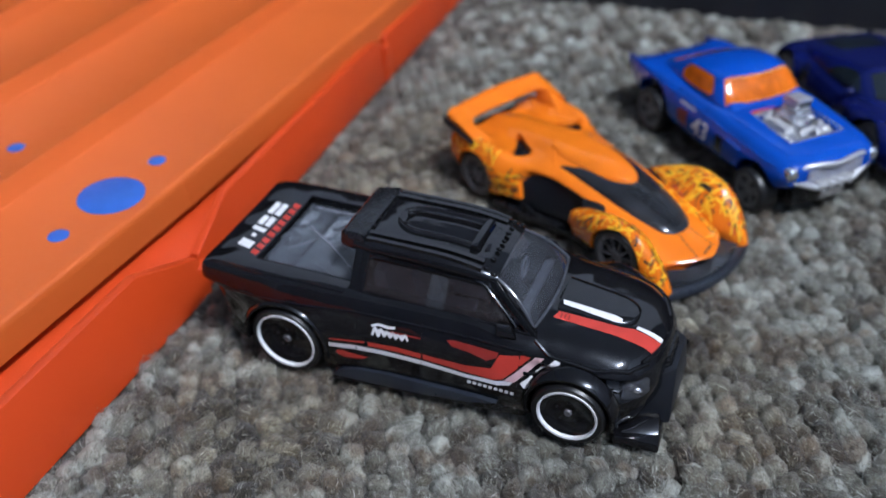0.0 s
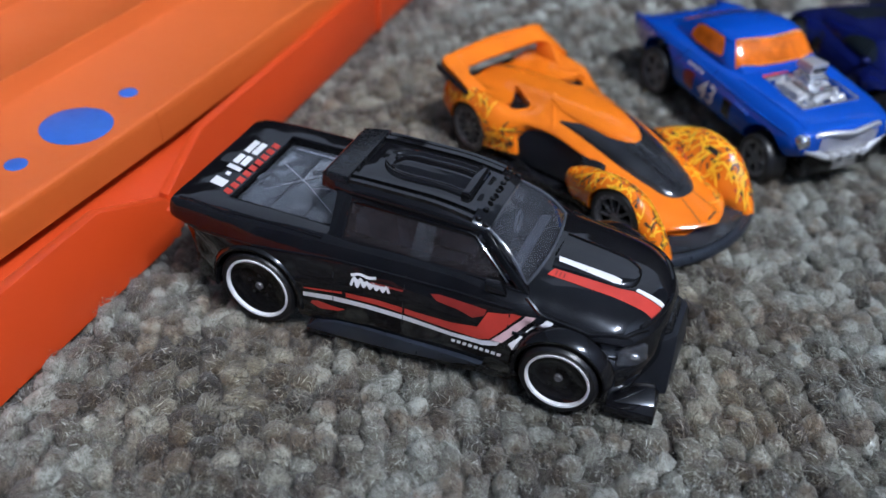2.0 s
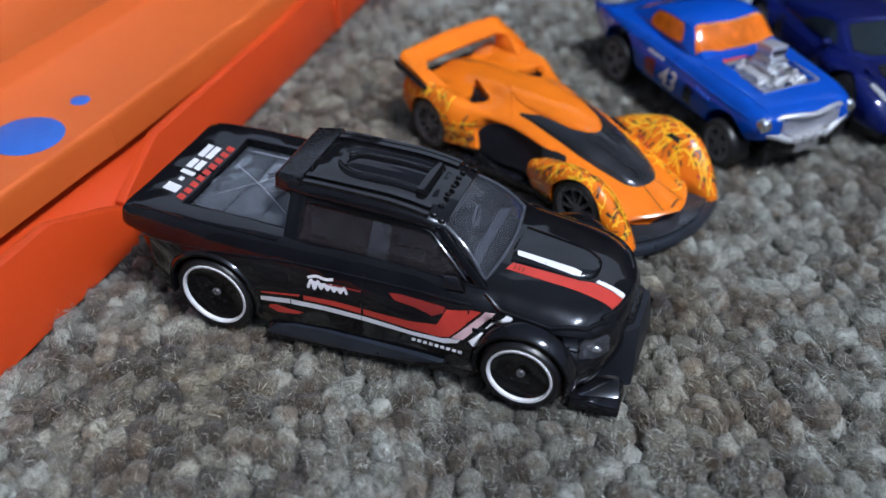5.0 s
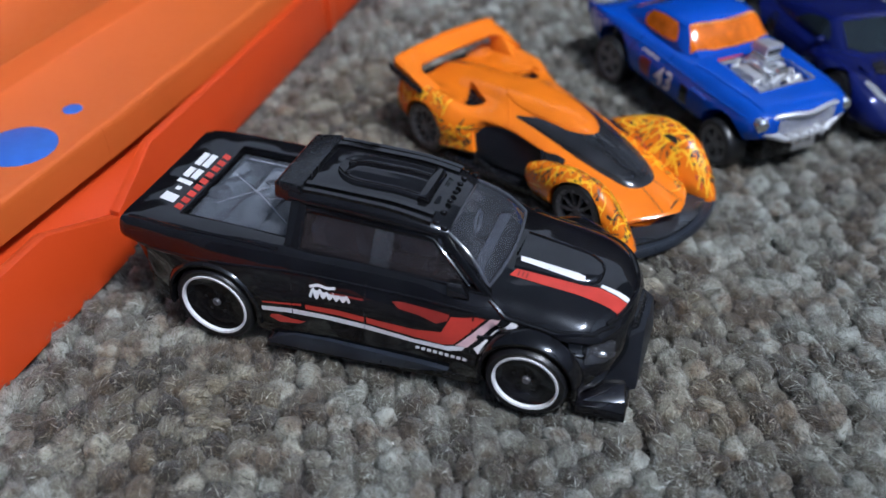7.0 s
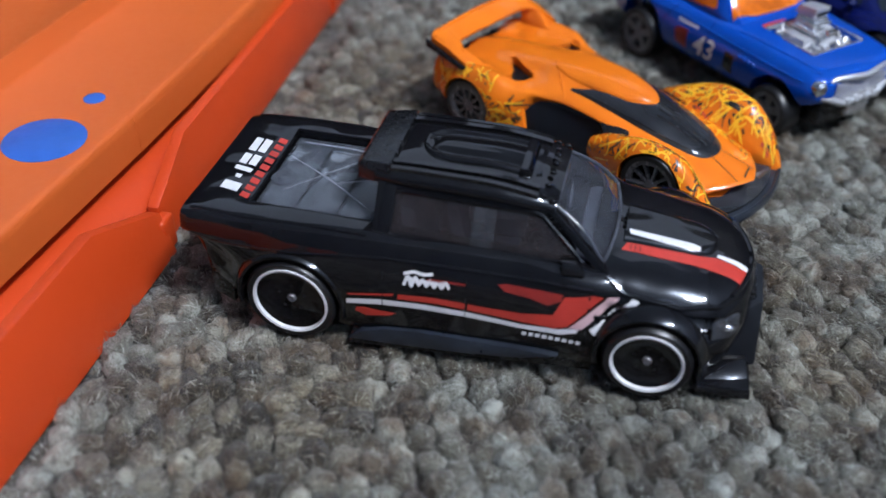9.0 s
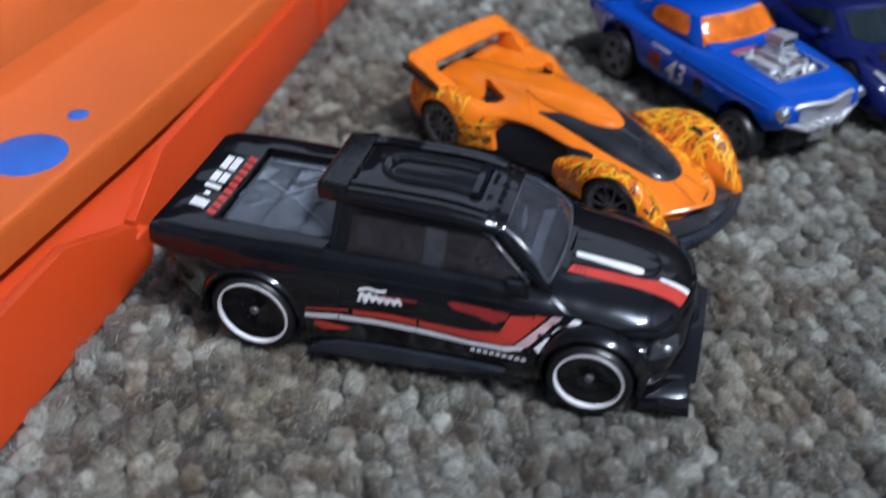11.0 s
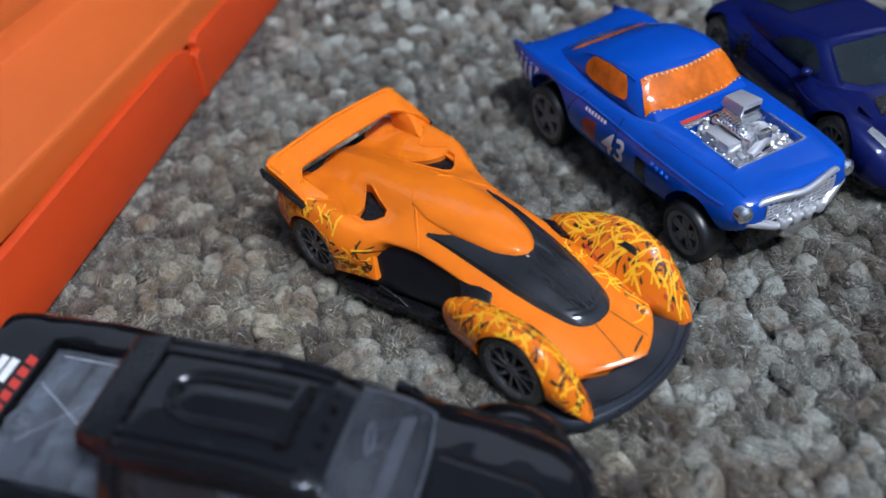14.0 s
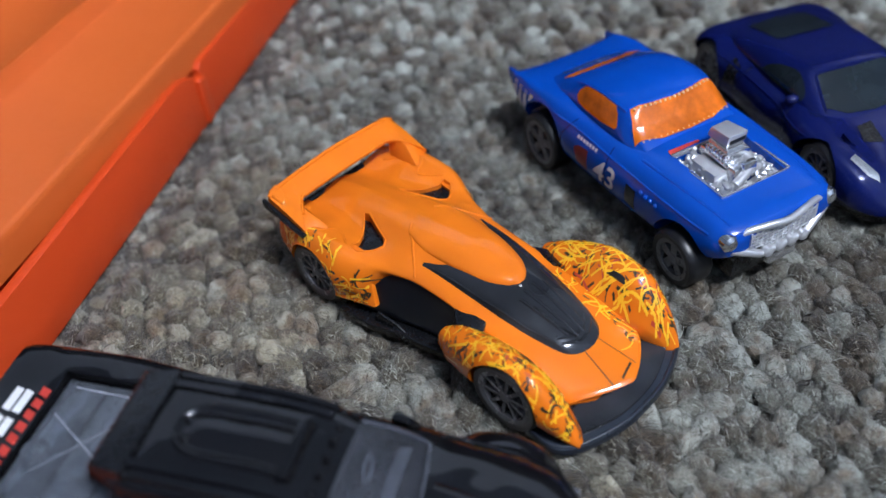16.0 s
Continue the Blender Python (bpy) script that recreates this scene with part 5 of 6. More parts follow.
        part("rear_fender_blade", blade, ORANGE_PAINT, car)
        part("floor_fin", block([(-9.0, s * 12.4, 2.1), (-3.6, s * 11.4, 2.1), (-3.6, s * 11.8, 2.1), (-9.0, s * 12.9, 2.1), (-8.6, s * 12.2, 4.2), (-5.4, s * 11.5, 2.9), (-5.4, s * 11.9, 2.9), (-8.6, s * 12.6, 4.2)], 0.12), BLACK_PLASTIC, car)

    # floor and front splitter
    part("floor", bevelled(box(-29, 24, -8.8, 8.8, 0.9, 3.0), 0.4), BLACK_PLASTIC, car)
    half = [(v.x, v.y) for v in rounded([(20.8, 13.7), (25.6, 13.9), (27.9, 12.2), (29.9, 7.6), (30.8, 3.6), (31.0, 0.0)], 5)]
    lip = half + [(x, -y) for x, y in half[-2::-1]]
    part("splitter", prism([(20.0, 8)] + lip + [(20.0, -8)], "z", 0.5, 1.9, 0.35), SKIRT_PLASTIC, car, "matt dark grey front splitter")
    lip2 = [(x - 1.3, y * 0.88) for x, y in lip]
    part("splitter_step", prism(lip2, "z", 1.85, 2.5, 0.25), CANOPY, car, "glossy black splitter step")

    part("splitter_rim", tube([(x - 0.35, y * 0.975, 1.9) for x, y in lip], 0.3, 8), SKIRT_PLASTIC, car)

    # canopy: one dark drop-shaped screen with side glass running back
    can = [
        (-4.2, [(5.0, 10.4), (6.6, 11.2), (6.7, 11.7), (6.3, 12.1), (4.0, 12.4), (0, 12.5)]),
        (1.0, [(5.0, 9.4), (6.3, 10.5), (6.3, 11.2), (5.6, 12.2), (3.4, 13.0), (0, 13.2)]),
        (6.0, [(5.0, 8.6), (5.9, 9.6), (6.0, 10.4), (5.2, 11.4), (3.2, 12.3), (0, 12.6)]),
        (11.0, [(5.0, 7.4), (5.6, 8.6), (5.6, 9.3), (4.8, 10.3), (2.8, 11.2), (0, 11.5)]),
        (16.0, [(4.2, 6.4), (4.9, 7.6), (4.9, 8.1), (4.2, 8.9), (2.4, 9.6), (0, 9.8)]),
        (19.4, [(3.2, 6.0), (3.9, 6.9), (3.9, 7.2), (3.3, 7.8), (1.9, 8.3), (0, 8.4)]),
        (21.0, [(2.0, 6.2), (2.6, 6.6), (2.6, 6.8), (2.2, 7.1), (1.2, 7.4), (0, 7.5)]),
        (21.7, [(0.6, 6.4), (1.0, 6.6), (1.0, 6.7), (0.8, 6.8), (0.4, 6.9), (0, 6.95)]),
    ]
    cn = shell(can, 50, 4)
    can_tree = tree_of(cn)
    part("canopy", cn, CANOPY, car, "glossy black canopy screen", 50)
    # roof intake: long orange tongue over the canopy
    tongue = [
        (-9.0, [(3.2, 12.6), (4.2, 13.4), (4.0, 14.0), (2.6, 14.3), (0, 14.5)]),
        (-5.0, [(3.6, 12.2), (4.9, 12.9), (4.7, 13.4), (3.0, 14.3), (0, 14.6)]),
        (0.0, [(3.4, 11.8), (4.6, 12.5), (4.4, 13.2), (2.9, 14.2), (0, 14.5)]),
        (5.0, [(2.8, 11.2), (3.7, 12.0), (3.6, 12.5), (2.4, 13.4), (0, 13.7)]),
        (8.2, [(1.6, 11.0), (2.2, 11.6), (2.1, 11.9), (1.4, 12.6), (0, 12.8)]),
        (9.2, [(0.6, 11.2), (0.8, 11.5), (0.8, 11.7), (0.5, 11.9), (0, 12.0)]),
    ]
    part("roof_intake", shell(tongue, 40, 5), ORANGE_PAINT, car)
    part("intake_lip", rod((9.2, -0.8, 11.7), (9.9, -0.6, 11.3), 0.35, 8), GREY_PLASTIC, car)
    for y in (-2.6, -1.0, 1.0, 2.6):
        rib = laid([(x, y * np.interp(x, [9.5, 20.5], [1.0, 0.55])) for x in np.linspace(9.8 + abs(y) * 0.4, 20.2 - abs(y) * 0.6, 12)], can_tree, -0.12)
        part("canopy_rib", tube(rib, 0.3, 10), CANOPY, car)
    for grow in (0.0, 0.9):
        rim = laid([(19.2 + grow - 0.2 * y * y * 0.75, y) for y in np.linspace(-3.1, 3.1, 17)], can_tree, -0.1)
        part("screen_rim", tube(rim, 0.22, 8), CANOPY, car)
    for s in (-1, 1):
        seam = laid([(x, s * np.interp(x, [-3.0, 6, 14, 19], [6.2, 5.6, 4.7, 3.4])) for x in np.linspace(-2.6, 18.6, 22)], can_tree, -0.1)
        part("screen_edge", tube(seam, 0.2, 8), CANOPY, car)
    part("wiper", printed([ribbon([(13.0, -2.0), (17.0, -1.8), (19.4, -0.9)], 0.28)], can_tree, "top", 0.22, 0.8), BLACK_PLASTIC, car)

    # rear vents, seams and nose lines
    for s in (-1, 1):
        v = [(x, s * y) for x, y in vent]
        part("vent", prism(v, "z", 9.95, 10.7), BLACK_PLASTIC, car, "black recessed rear vent")
        for a, b in zip(v, v[1:] + v[:1]):
            edge = [(a[0] + (b[0] - a[0]) * q, a[1] + (b[1] - a[1]) * q) for q in np.linspace(0, 1, 4)]
            out = [(-15.2 + (x + 15.2) * 1.05, s * 7.0 + (y - s * 7.0) * 1.05) for x, y in edge]
            line = laid(out, tree, -0.02)
            if len(line) > 1:
                part("vent_edge", tube(line, 0.16), ORANGE_PAINT, car)
        part("hood_seam", printed([ribbon([(20.0, s * 1.3 + 0.2), (27.0, s * 2.6)], 0.14)], tree, "top", 0.03, 0.8), BLACK_PRINT, car)
        crease = rounded_flat([(-28.0, s * 8.6), (-24.5, s * 10.6), (-21.6, s * 11.4), (-20.4, s * 8.8), (-17.8, s * 9.6), (-16.2, s * 10.6)], 4)
        part("haunch_crease", tube(laid(crease, tree, -0.05), 0.17), ORANGE_PAINT, car)
        part("body_seam", tube(laid([(-4.0, s * 8.4), (-5.4, s * 7.0), (-6.6, s * 5.9), (-7.8, s * 4.7), (-9.4, s * 3.6), (-10.2, s * 2.4)], tree, -0.02), 0.2), ORANGE_PAINT, car)
    part("nose_badge", printed([[(26.4, 2.0), (26.7, 2.0), (27.5, -0.9), (27.2, -1.0)]], tree, "top", 0.05, 0.6), BLACK_PRINT, car)

    # rear wing: arched plane with turned-down ends on a raised bridge
    span = np.linspace(-1, 1, 33)
    bm = bmesh.new()
    rows = []
    for q in span:
        y = 13.1 * q
        k = abs(q)
        drop = 2.0 * max(0.0, k - 0.82) / 0.18
        xr = -31.2 + 1.0 * (1 - k * k) * 0.4 + 0.6 * k
        xf = -27.2 + 4.9 * max(0.0, k - 0.72) / 0.28
        zr, zf = 16.6 - 0.8 * k * k - 0.3 * drop, 15.2 - 0.4 * k * k - drop * 0.95
        xm, zm = (xr + xf) / 2, (zr + zf) / 2 + 0.5
        rows.append([bm.verts.new(c) for c in ((xr, y, zr), (xr + 0.3, y, zr + 0.35), (xm, y, zm), (xf, y, zf), (xf, y, zf - 0.7), (xm, y, zm - 1.0), (xr, y, zr - 0.6))])
    for a, b in zip(rows, rows[1:]):
        for j in range(7):
            bm.faces.new((a[j], a[(j + 1) % 7], b[(j + 1) % 7], b[j]))
    bm.faces.new(rows[0]), bm.faces.new(rows[-1][::-1])
    lips = [[r[1].co.copy() for r in rows], [r[3].co.copy() for r in rows[2:-2]]]
    part("rear_wing", bm, ORANGE_PAINT, car, "orange arched rear wing", 50)
    part("wing_lip", tube(lips[0], 0.34), ORANGE_PAINT, car)
    part("wing_lip", tube([p - Vector((0, 0, 0.2)) for p in lips[1]], 0.3), ORANGE_PAINT, car)
    for s in (-1, 1):
        part("wing_cap", bevelled(block([(-31.3, s * 10.6, 15.7), (-27.2, s * 10.6, 14.6), (-27.0, s * 12.9, 14.0), (-31.0, s * 12.9, 15.3), (-31.0, s * 10.9, 16.7), (-27.8, s * 10.9, 15.7), (-27.6, s * 12.7, 15.2), (-30.8, s * 12.7, 16.3)]), 0.45, 3), ORANGE_PAINT, car)
    for s in (-1, 1):
        part("wing_end_plate", plate([(-31.4, s * 13.2, 15.1), (-22.0, s * 13.0, 12.4), (-22.6, s * 13.0, 11.7), (-31.0, s * 13.2, 13.6)][:: -s], 0.7, 0.15), BLACK_PLASTIC, car, "black wing end plate")
        part("wing_mount", block([(-27.5, s * 9.6, 10.6), (-21.0, s * 9.4, 12.2), (-21.0, s * 13.0, 11.4), (-27.5, s * 13.0, 10.2), (-29.0, s * 10.4, 15.2), (-24.4, s * 10.6, 14.4), (-23.6, s * 12.8, 13.0), (-29.0, s * 12.9, 14.8)], 0.4), ORANGE_PAINT, car)
    part("tail_panel", block([(-31.0, -11.4, 4.2), (-29.8, -11.4, 4.2), (-29.8, 11.4, 4.2), (-31.0, 11.4, 4.2), (-31.2, -10.6, 10.4), (-29.8, -10.6, 10.4), (-29.8, 10.6, 10.4), (-31.2, 10.6, 10.4)], 0.3), BLACK_PLASTIC, car)

    # splatter print: short bent strokes in yellow and black over the fenders and haunches
    rng = random.Random(11)

    def strokes(count, region, width, length):
        out = []
        while len(out) < count:
            u, v = region(rng)
            a = rng.uniform(0, 2 * math.pi)
            bend = rng.uniform(-0.55, 0.55)
            ln = rng.uniform(*length)
            pts = []
            x, y = u, v
            for _ in range(5):
                pts.append((x, y))
                x, y = x + math.cos(a) * ln / 4, y + math.sin(a) * ln / 4
                a += bend
            out.append(ribbon(pts, rng.uniform(*width)))
        return out

    for s in (-1, 1):
        def on_fender(r):
            x = r.uniform(5.5, 27.0)
            return x, s * r.uniform(8.4 if x < 22 else 9.4, 14.2 if x < 22 else 12.2)

        side = "right" if s < 0 else "left"

        def on_flank(r):
            x = r.uniform(5.0, 27.5)
            return x, r.uniform(3.0, 11.0)

        for mat, n, name in ((BLACK_PRINT, 90, "black_print"), (YELLOW_PRINT, 84, "yellow_print"), (RED_PRINT, 8, "red_print")):
            lift = {"black_print": 0.03, "yellow_print": 0.05, "red_print": 0.04}[name]
            thin, reach = ((0.14, 0.36), (0.5, 1.8)) if mat is BLACK_PRINT else ((0.14, 0.34), (1.6, 4.8))
            bm = printed(strokes(n, on_fender, thin, reach), trees[s], "top", lift, 0.9)
            joined(bm, printed(strokes(n // 2, on_flank, thin, reach), trees[s], side, lift, 0.9))
            part(name, bm, mat, car)

        def on_haunch(r):
            x = r.uniform(-29.5, -10.5)
            return x, r.uniform(3.5, 9.0)

        def on_hip(r):
            return r.uniform(-28.5, -16.0), s * r.uniform(12.2, 13.8)

        def on_blade(r):
            return r.uniform(-16.6, -9.4), r.uniform(3.6, 10.6)

        def on_cock(r):
            x = r.uniform(9.0, 25.5)
            return x, s * r.uniform(5.2, 8.6)

        for mat, n, name in ((BLACK_PRINT, 34, "black_print"), (YELLOW_PRINT, 60, "yellow_print")):
            lift = 0.03 if mat is BLACK_PRINT else 0.05
            bm = printed(strokes(n, on_haunch, (0.14, 0.36), (1.0, 3.6)), tree, side, lift, 0.9)
            if s < 0:
                joined(bm, printed(strokes(n // 2, on_hip, (0.14, 0.34), (0.9, 3.0)), tree, "top", lift, 0.9))
            joined(bm, printed(strokes(n, on_blade, (0.14, 0.34), (0.8, 2.6)), blade_trees[s], side, lift, 0.9))
            if s > 0:
                joined(bm, printed(strokes(n // 2, on_cock, (0.14, 0.32), (0.4, 1.3) if mat is BLACK_PRINT else (1.4, 3.8)), tree, "top", lift, 0.9))
            part(name, bm, mat, car)
    for x in (rx, fx):
        for s in (-1, 1):
            toy_wheel(car, x, 5.1 if x < 0 else wz, s * (13.7 if x < 0 else 14.1), 5.2 if x < 0 else wr, 4.4, "ten", s)
    return car


# ==== the blue hot rod ====


def build_hot_rod():
    car = thing("toy_hot_rod", 63.5, 166.0, -65.4, "bright blue toy hot rod with orange windows and exposed chrome engine", "toy car", "toy cars in a row")
    rx, fx = -19.4, 16.6
    wz, wr = 4.5, 5.3
    fz, fr = 3.8, 4.8
    st = [
        (-32.6, [(5, 8.0), (8.6, 8.0), (10.4, 9.0), (11.0, 10.4), (10.8, 11.2), (9.6, 11.1), (5, 10.6), (0, 10.5)]),
        (-31.0, [(5, 6.2), (10.0, 6.2), (11.4, 8.2), (11.8, 10.4), (11.3, 12.2), (9.8, 12.0), (5, 11.6), (0, 11.6)]),
        (-24.0, [(6, 5.6), (11.6, 5.6), (12.8, 7.8), (12.9, 10.6), (11.9, 13.2), (9.8, 13.4), (5, 13.4), (0, 13.5)]),
        (-16.0, [(6, 5.0), (12.0, 5.0), (13.2, 7.4), (13.1, 10.6), (11.8, 13.2), (9.8, 14.0), (5, 14.6), (0, 14.8)]),
        (-6.0, [(6, 4.9), (12.2, 4.9), (13.4, 7.3), (13.2, 10.4), (11.6, 13.2), (9.8, 14.0), (5, 14.4), (0, 14.6)]),
        (3.0, [(6, 5.0), (12.2, 5.0), (13.2, 7.4), (13.0, 10.4), (11.4, 13.3), (9.4, 14.2), (5, 14.7), (0, 14.9)]),
        (12.0, [(6, 5.2), (12.0, 5.3), (12.9, 7.8), (12.6, 10.6), (11.0, 13.2), (9.0, 14.0), (5, 14.3), (0, 14.4)]),
        (19.0, [(6, 5.6), (11.4, 5.8), (12.4, 8.0), (12.0, 10.8), (10.6, 12.9), (8.6, 13.5), (5, 13.7), (0, 13.8)]),
        (22.6, [(5, 6.8), (10.4, 7.0), (11.6, 8.8), (11.3, 10.9), (10.0, 12.4), (8.2, 12.9), (5, 13.2), (0, 13.4)]),
        (24.4, [(4, 7.8), (9.2, 8.0), (10.4, 9.4), (10.1, 10.8), (9.0, 11.8), (7.4, 12.2), (4.4, 12.5), (0, 12.7)]),
        (25.0, [(3, 8.6), (7.6, 8.7), (8.6, 9.6), (8.4, 10.6), (7.4, 11.3), (6.0, 11.6), (3.6, 11.8), (0, 12.0)]),
    ]
    body = shell(st, 80, 4)
    cut = [arch(x, (wz if x < 0 else fz) + 0.9, 6.6 if x < 0 else 5.7, s, 8.0) for x in (rx, fx) for s in (-1, 1)]
    cut.append(block([(6.9, -6.4, 10.5), (18.4, -5.9, 10.5), (18.4, 5.9, 10.5), (6.9, 6.4, 10.5), (6.9, -6.4, 18), (18.4, -5.9, 18), (18.4, 5.9, 18), (6.9, 6.4, 18)]))
    body = carved(body, cut)
    tree = tree_of(body)
    part("body", body, BLUE_PAINT, car, "bright blue enamel body", 36)
    part("chassis", bevelled(box(-29, 24, -8, 8, 2.6, 7.6), 0.5), BLACK_PLASTIC, car)
    part("axle", rod((fx, -13, fz), (fx, 13, fz), 0.9), BLACK_PLASTIC, car)
    part("axle", rod((rx, -13, wz), (rx, 13, wz), 0.9), BLACK_PLASTIC, car)
    # fastback cabin
    cab = [
        (-24.0, [(6.0, 12.0), (8.6, 12.8), (8.2, 13.2), (6.6, 13.5), (3.4, 13.7), (0, 13.8)]),
        (-18.0, [(6.0, 12.4), (9.4, 13.8), (8.8, 15.0), (7.2, 16.2), (3.8, 16.7), (0, 16.8)]),
        (-12.0, [(6.0, 12.4), (10.0, 13.8), (9.2, 16.2), (7.8, 18.2), (4.0, 18.9), (0, 19.1)]),
        (-6.0, [(6.0, 12.4), (10.2, 13.8), (9.4, 16.8), (8.0, 18.9), (4.0, 19.7), (0, 19.9)]),
        (-2.2, [(6.0, 12.4), (10.2, 13.8), (9.4, 16.6), (7.8, 18.5), (4.0, 19.2), (0, 19.4)]),
        (0.6, [(6.0, 12.4), (10.0, 13.8), (9.2, 15.2), (8.6, 16.0), (4.6, 16.6), (0, 16.8)]),
        (3.6, [(6.0, 12.4), (9.4, 13.6), (9.2, 13.9), (8.8, 14.3), (5.0, 14.7), (0, 14.9)]),
    ]
    cb = shell(cab, 60, 5)
    cab_tree = tree_of(cb)
    part("cabin", cb, BLUE_PAINT, car, "", 45)
    # windows of orange plastic, framed by beads
    ws = [(-2.3, -7.8), (-1.6, -3.8), (-1.3, 0), (-1.6, 3.8), (-2.3, 7.8), (1.6, 9.5), (3.0, 5.0), (3.3, 0), (3.0, -5.0), (1.6, -9.5)]
    part("windscreen", printed([ws], cab_tree, "top", 0.12, 0.8), ORANGE_GLASS, car, "orange plastic windscreen")
    for s in (-1, 1):
        win = [(-14.2, 15.4), (-14.3, 16.2), (-13.4, 17.3), (-11.6, 18.1), (-6.4, 18.6), (-4.8, 18.4), (-3.6, 17.4), (-2.7, 15.9), (-3.0, 15.3), (-6.5, 14.9), (-11.9, 14.7), (-13.6, 14.9)]
        part("side_window", printed([win], cab_tree, "right" if s < 0 else "left", 0.1, 0.7), ORANGE_GLASS, car, "orange plastic side window")
    part("rear_window", printed([[(-20.6, -7.6), (-18.6, -7.0), (-17.2, -4.0), (-16.9, 0), (-17.2, 4.0), (-18.6, 7.0), (-20.6, 7.6), (-19.2, 4.0), (-18.9, 0), (-19.2, -4.0)]], cab_tree, "top", 0.08, 0.8), ORANGE_GLASS, car, "orange plastic rear window")
    beads = bmesh.new()
    for i in range(17):
        y = -7.3 + 14.6 * i / 16
        hit = cab_tree.ray_cast(Vector((-1.2 - 0.014 * y * y, y, 60)), Vector((0, 0, -1)))[0]
        if hit:
            joined(beads, ball(hit + Vector((0.15, 0, 0.1)), 0.25, sub=2))
        hit = cab_tree.ray_cast(Vector((2.9 - 0.012 * y * y * 1.2, y * 1.15, 60)), Vector((0, 0, -1)))[0]
        if hit:
            joined(beads, ball(hit + Vector((0.1, 0, 0.05)), 0.16, sub=1))
    part("screen_beading", beads, BEAD_GLINT, car)
    # chrome engine in the hood opening
    eng = part("engine", bevelled(box(7.1, 18.0, -6.1, 6.1, 10.2, 12.8), 0.3), SILVER, car, "exposed chrome engine")
    part("engine_block", block([(7.4, -2.6, 12), (16.4, -2.6, 12), (16.4, 2.6, 12), (7.4, 2.6, 12), (7.8, -1.8, 15.2), (15.8, -1.8, 15.2), (15.8, 1.8, 15.2), (7.8, 1.8, 15.2)], 0.3), DULL_CHROME, eng)
    for s in (-1, 1):
        part("rocker_cover", block([(7.6, s * 2.8, 12.4), (15.4, s * 2.8, 12.4), (15.4, s * 5.0, 12.0), (7.6, s * 5.0, 12.0), (7.9, s * 2.3, 14.2), (15.1, s * 2.3, 14.2), (15.1, s * 4.4, 13.6), (7.9, s * 4.4, 13.6)], 0.35), SILVER, eng)
        for i in range(6):
            part("header_bolt", ball((7.4 + i * 1.75, s * 5.3, 13.3), 0.48, sub=2), CHROME, eng)
    part("intake_pipe", tube(rounded([(11.0, 0.8, 15.9), (13.4, 1.6, 15.6), (15.6, 1.7, 15.1), (16.6, -0.4, 14.7), (17.4, -3.2, 14.1)], 5), 0.72, 12), SILVER, eng)
    part("intake_pipe", tube(rounded([(8.4, -1.6, 15.2), (11.0, -2.0, 15.6), (14.4, -1.9, 15.2)], 5), 0.5, 12), CHROME, eng)
    part("cylinder_cover", bevelled(box(9.2, 14.6, -4.7, -2.2, 13.2, 14.7), 0.3), SILVER, eng, "satin silver cylinder cover")
    part("supercharger", block([(9.2, -2.3, 15.0), (14.6, -2.3, 15.0), (14.6, 2.3, 15.0), (9.2, 2.3, 15.0), (9.4, -1.6, 17.5), (13.4, -1.6, 17.5), (13.4, 2.0, 17.5), (9.4, 2.0, 17.5)], 0.3), DULL_CHROME, eng)
    for i in range(7):
        part("rib", box(9.6 + i * 0.7, 9.85 + i * 0.7, -2.45, 2.45, 15.3, 16.9, 0.06), CHROME, eng)
    sc = part("air_scoop", block([(8.4, -1.3, 17.4), (12.8, -1.3, 17.4), (12.8, 2.5, 17.4), (8.4, 2.5, 17.4), (8.8, -1.0, 19.0), (13.2, -1.3, 19.5), (13.2, 2.5, 19.5), (8.8, 2.2, 19.0)], 0.3), SILVER, eng, "silver air scoop")
    part("scoop_mouth", box(12.85, 13.15, -0.9, 2.1, 17.9, 18.6, 0.1), GREY_PLASTIC, sc, "dark scoop mouth")
    part("belt_cover", block([(16.0, -1.0, 12.0), (17.2, -1.0, 12.0), (17.2, 1.6, 12.0), (16.0, 1.6, 12.0), (15.6, -1.0, 16.4), (16.6, -1.0, 16.4), (16.6, 1.6, 16.4), (15.6, 1.6, 16.4)], 0.3), CHROME, eng)
    rngb = random.Random(4)
    bits = bmesh.new()
    for _ in range(90):
        joined(bits, ball((rngb.uniform(7, 17.8), rngb.uniform(-5.4, 5.4), rngb.uniform(12.6, 14.4)), rngb.uniform(0.25, 0.55), rngb.uniform(0.7, 1.5), 1, 1, 1))
    part("engine_fitting", bits, SILVER, eng)
    part("hood_trim", joined(joined(box(6.6, 18.6, -6.6, -6.3, 13.7, 14.3, 0.08), box(6.6, 18.6, 6.3, 6.6, 13.7, 14.3, 0.08)), joined(box(18.3, 18.6, -6.4, 6.4, 13.2, 14.05, 0.08), box(6.6, 7.1, -6.6, 6.6, 13.9, 14.7, 0.1))), DULL_CHROME, car, "thin chrome hood edge")
    # orange reflection at the hood opening, laid on as flat colour
    part("hood_reflection", printed([[(5.6, -6.3), (6.6, -6.5), (6.6, -0.6), (6.1, -0.8)]], tree, "top", 0.07, 0.8), RED_PRINT, car, "red-orange reflection painted beside the hood opening")
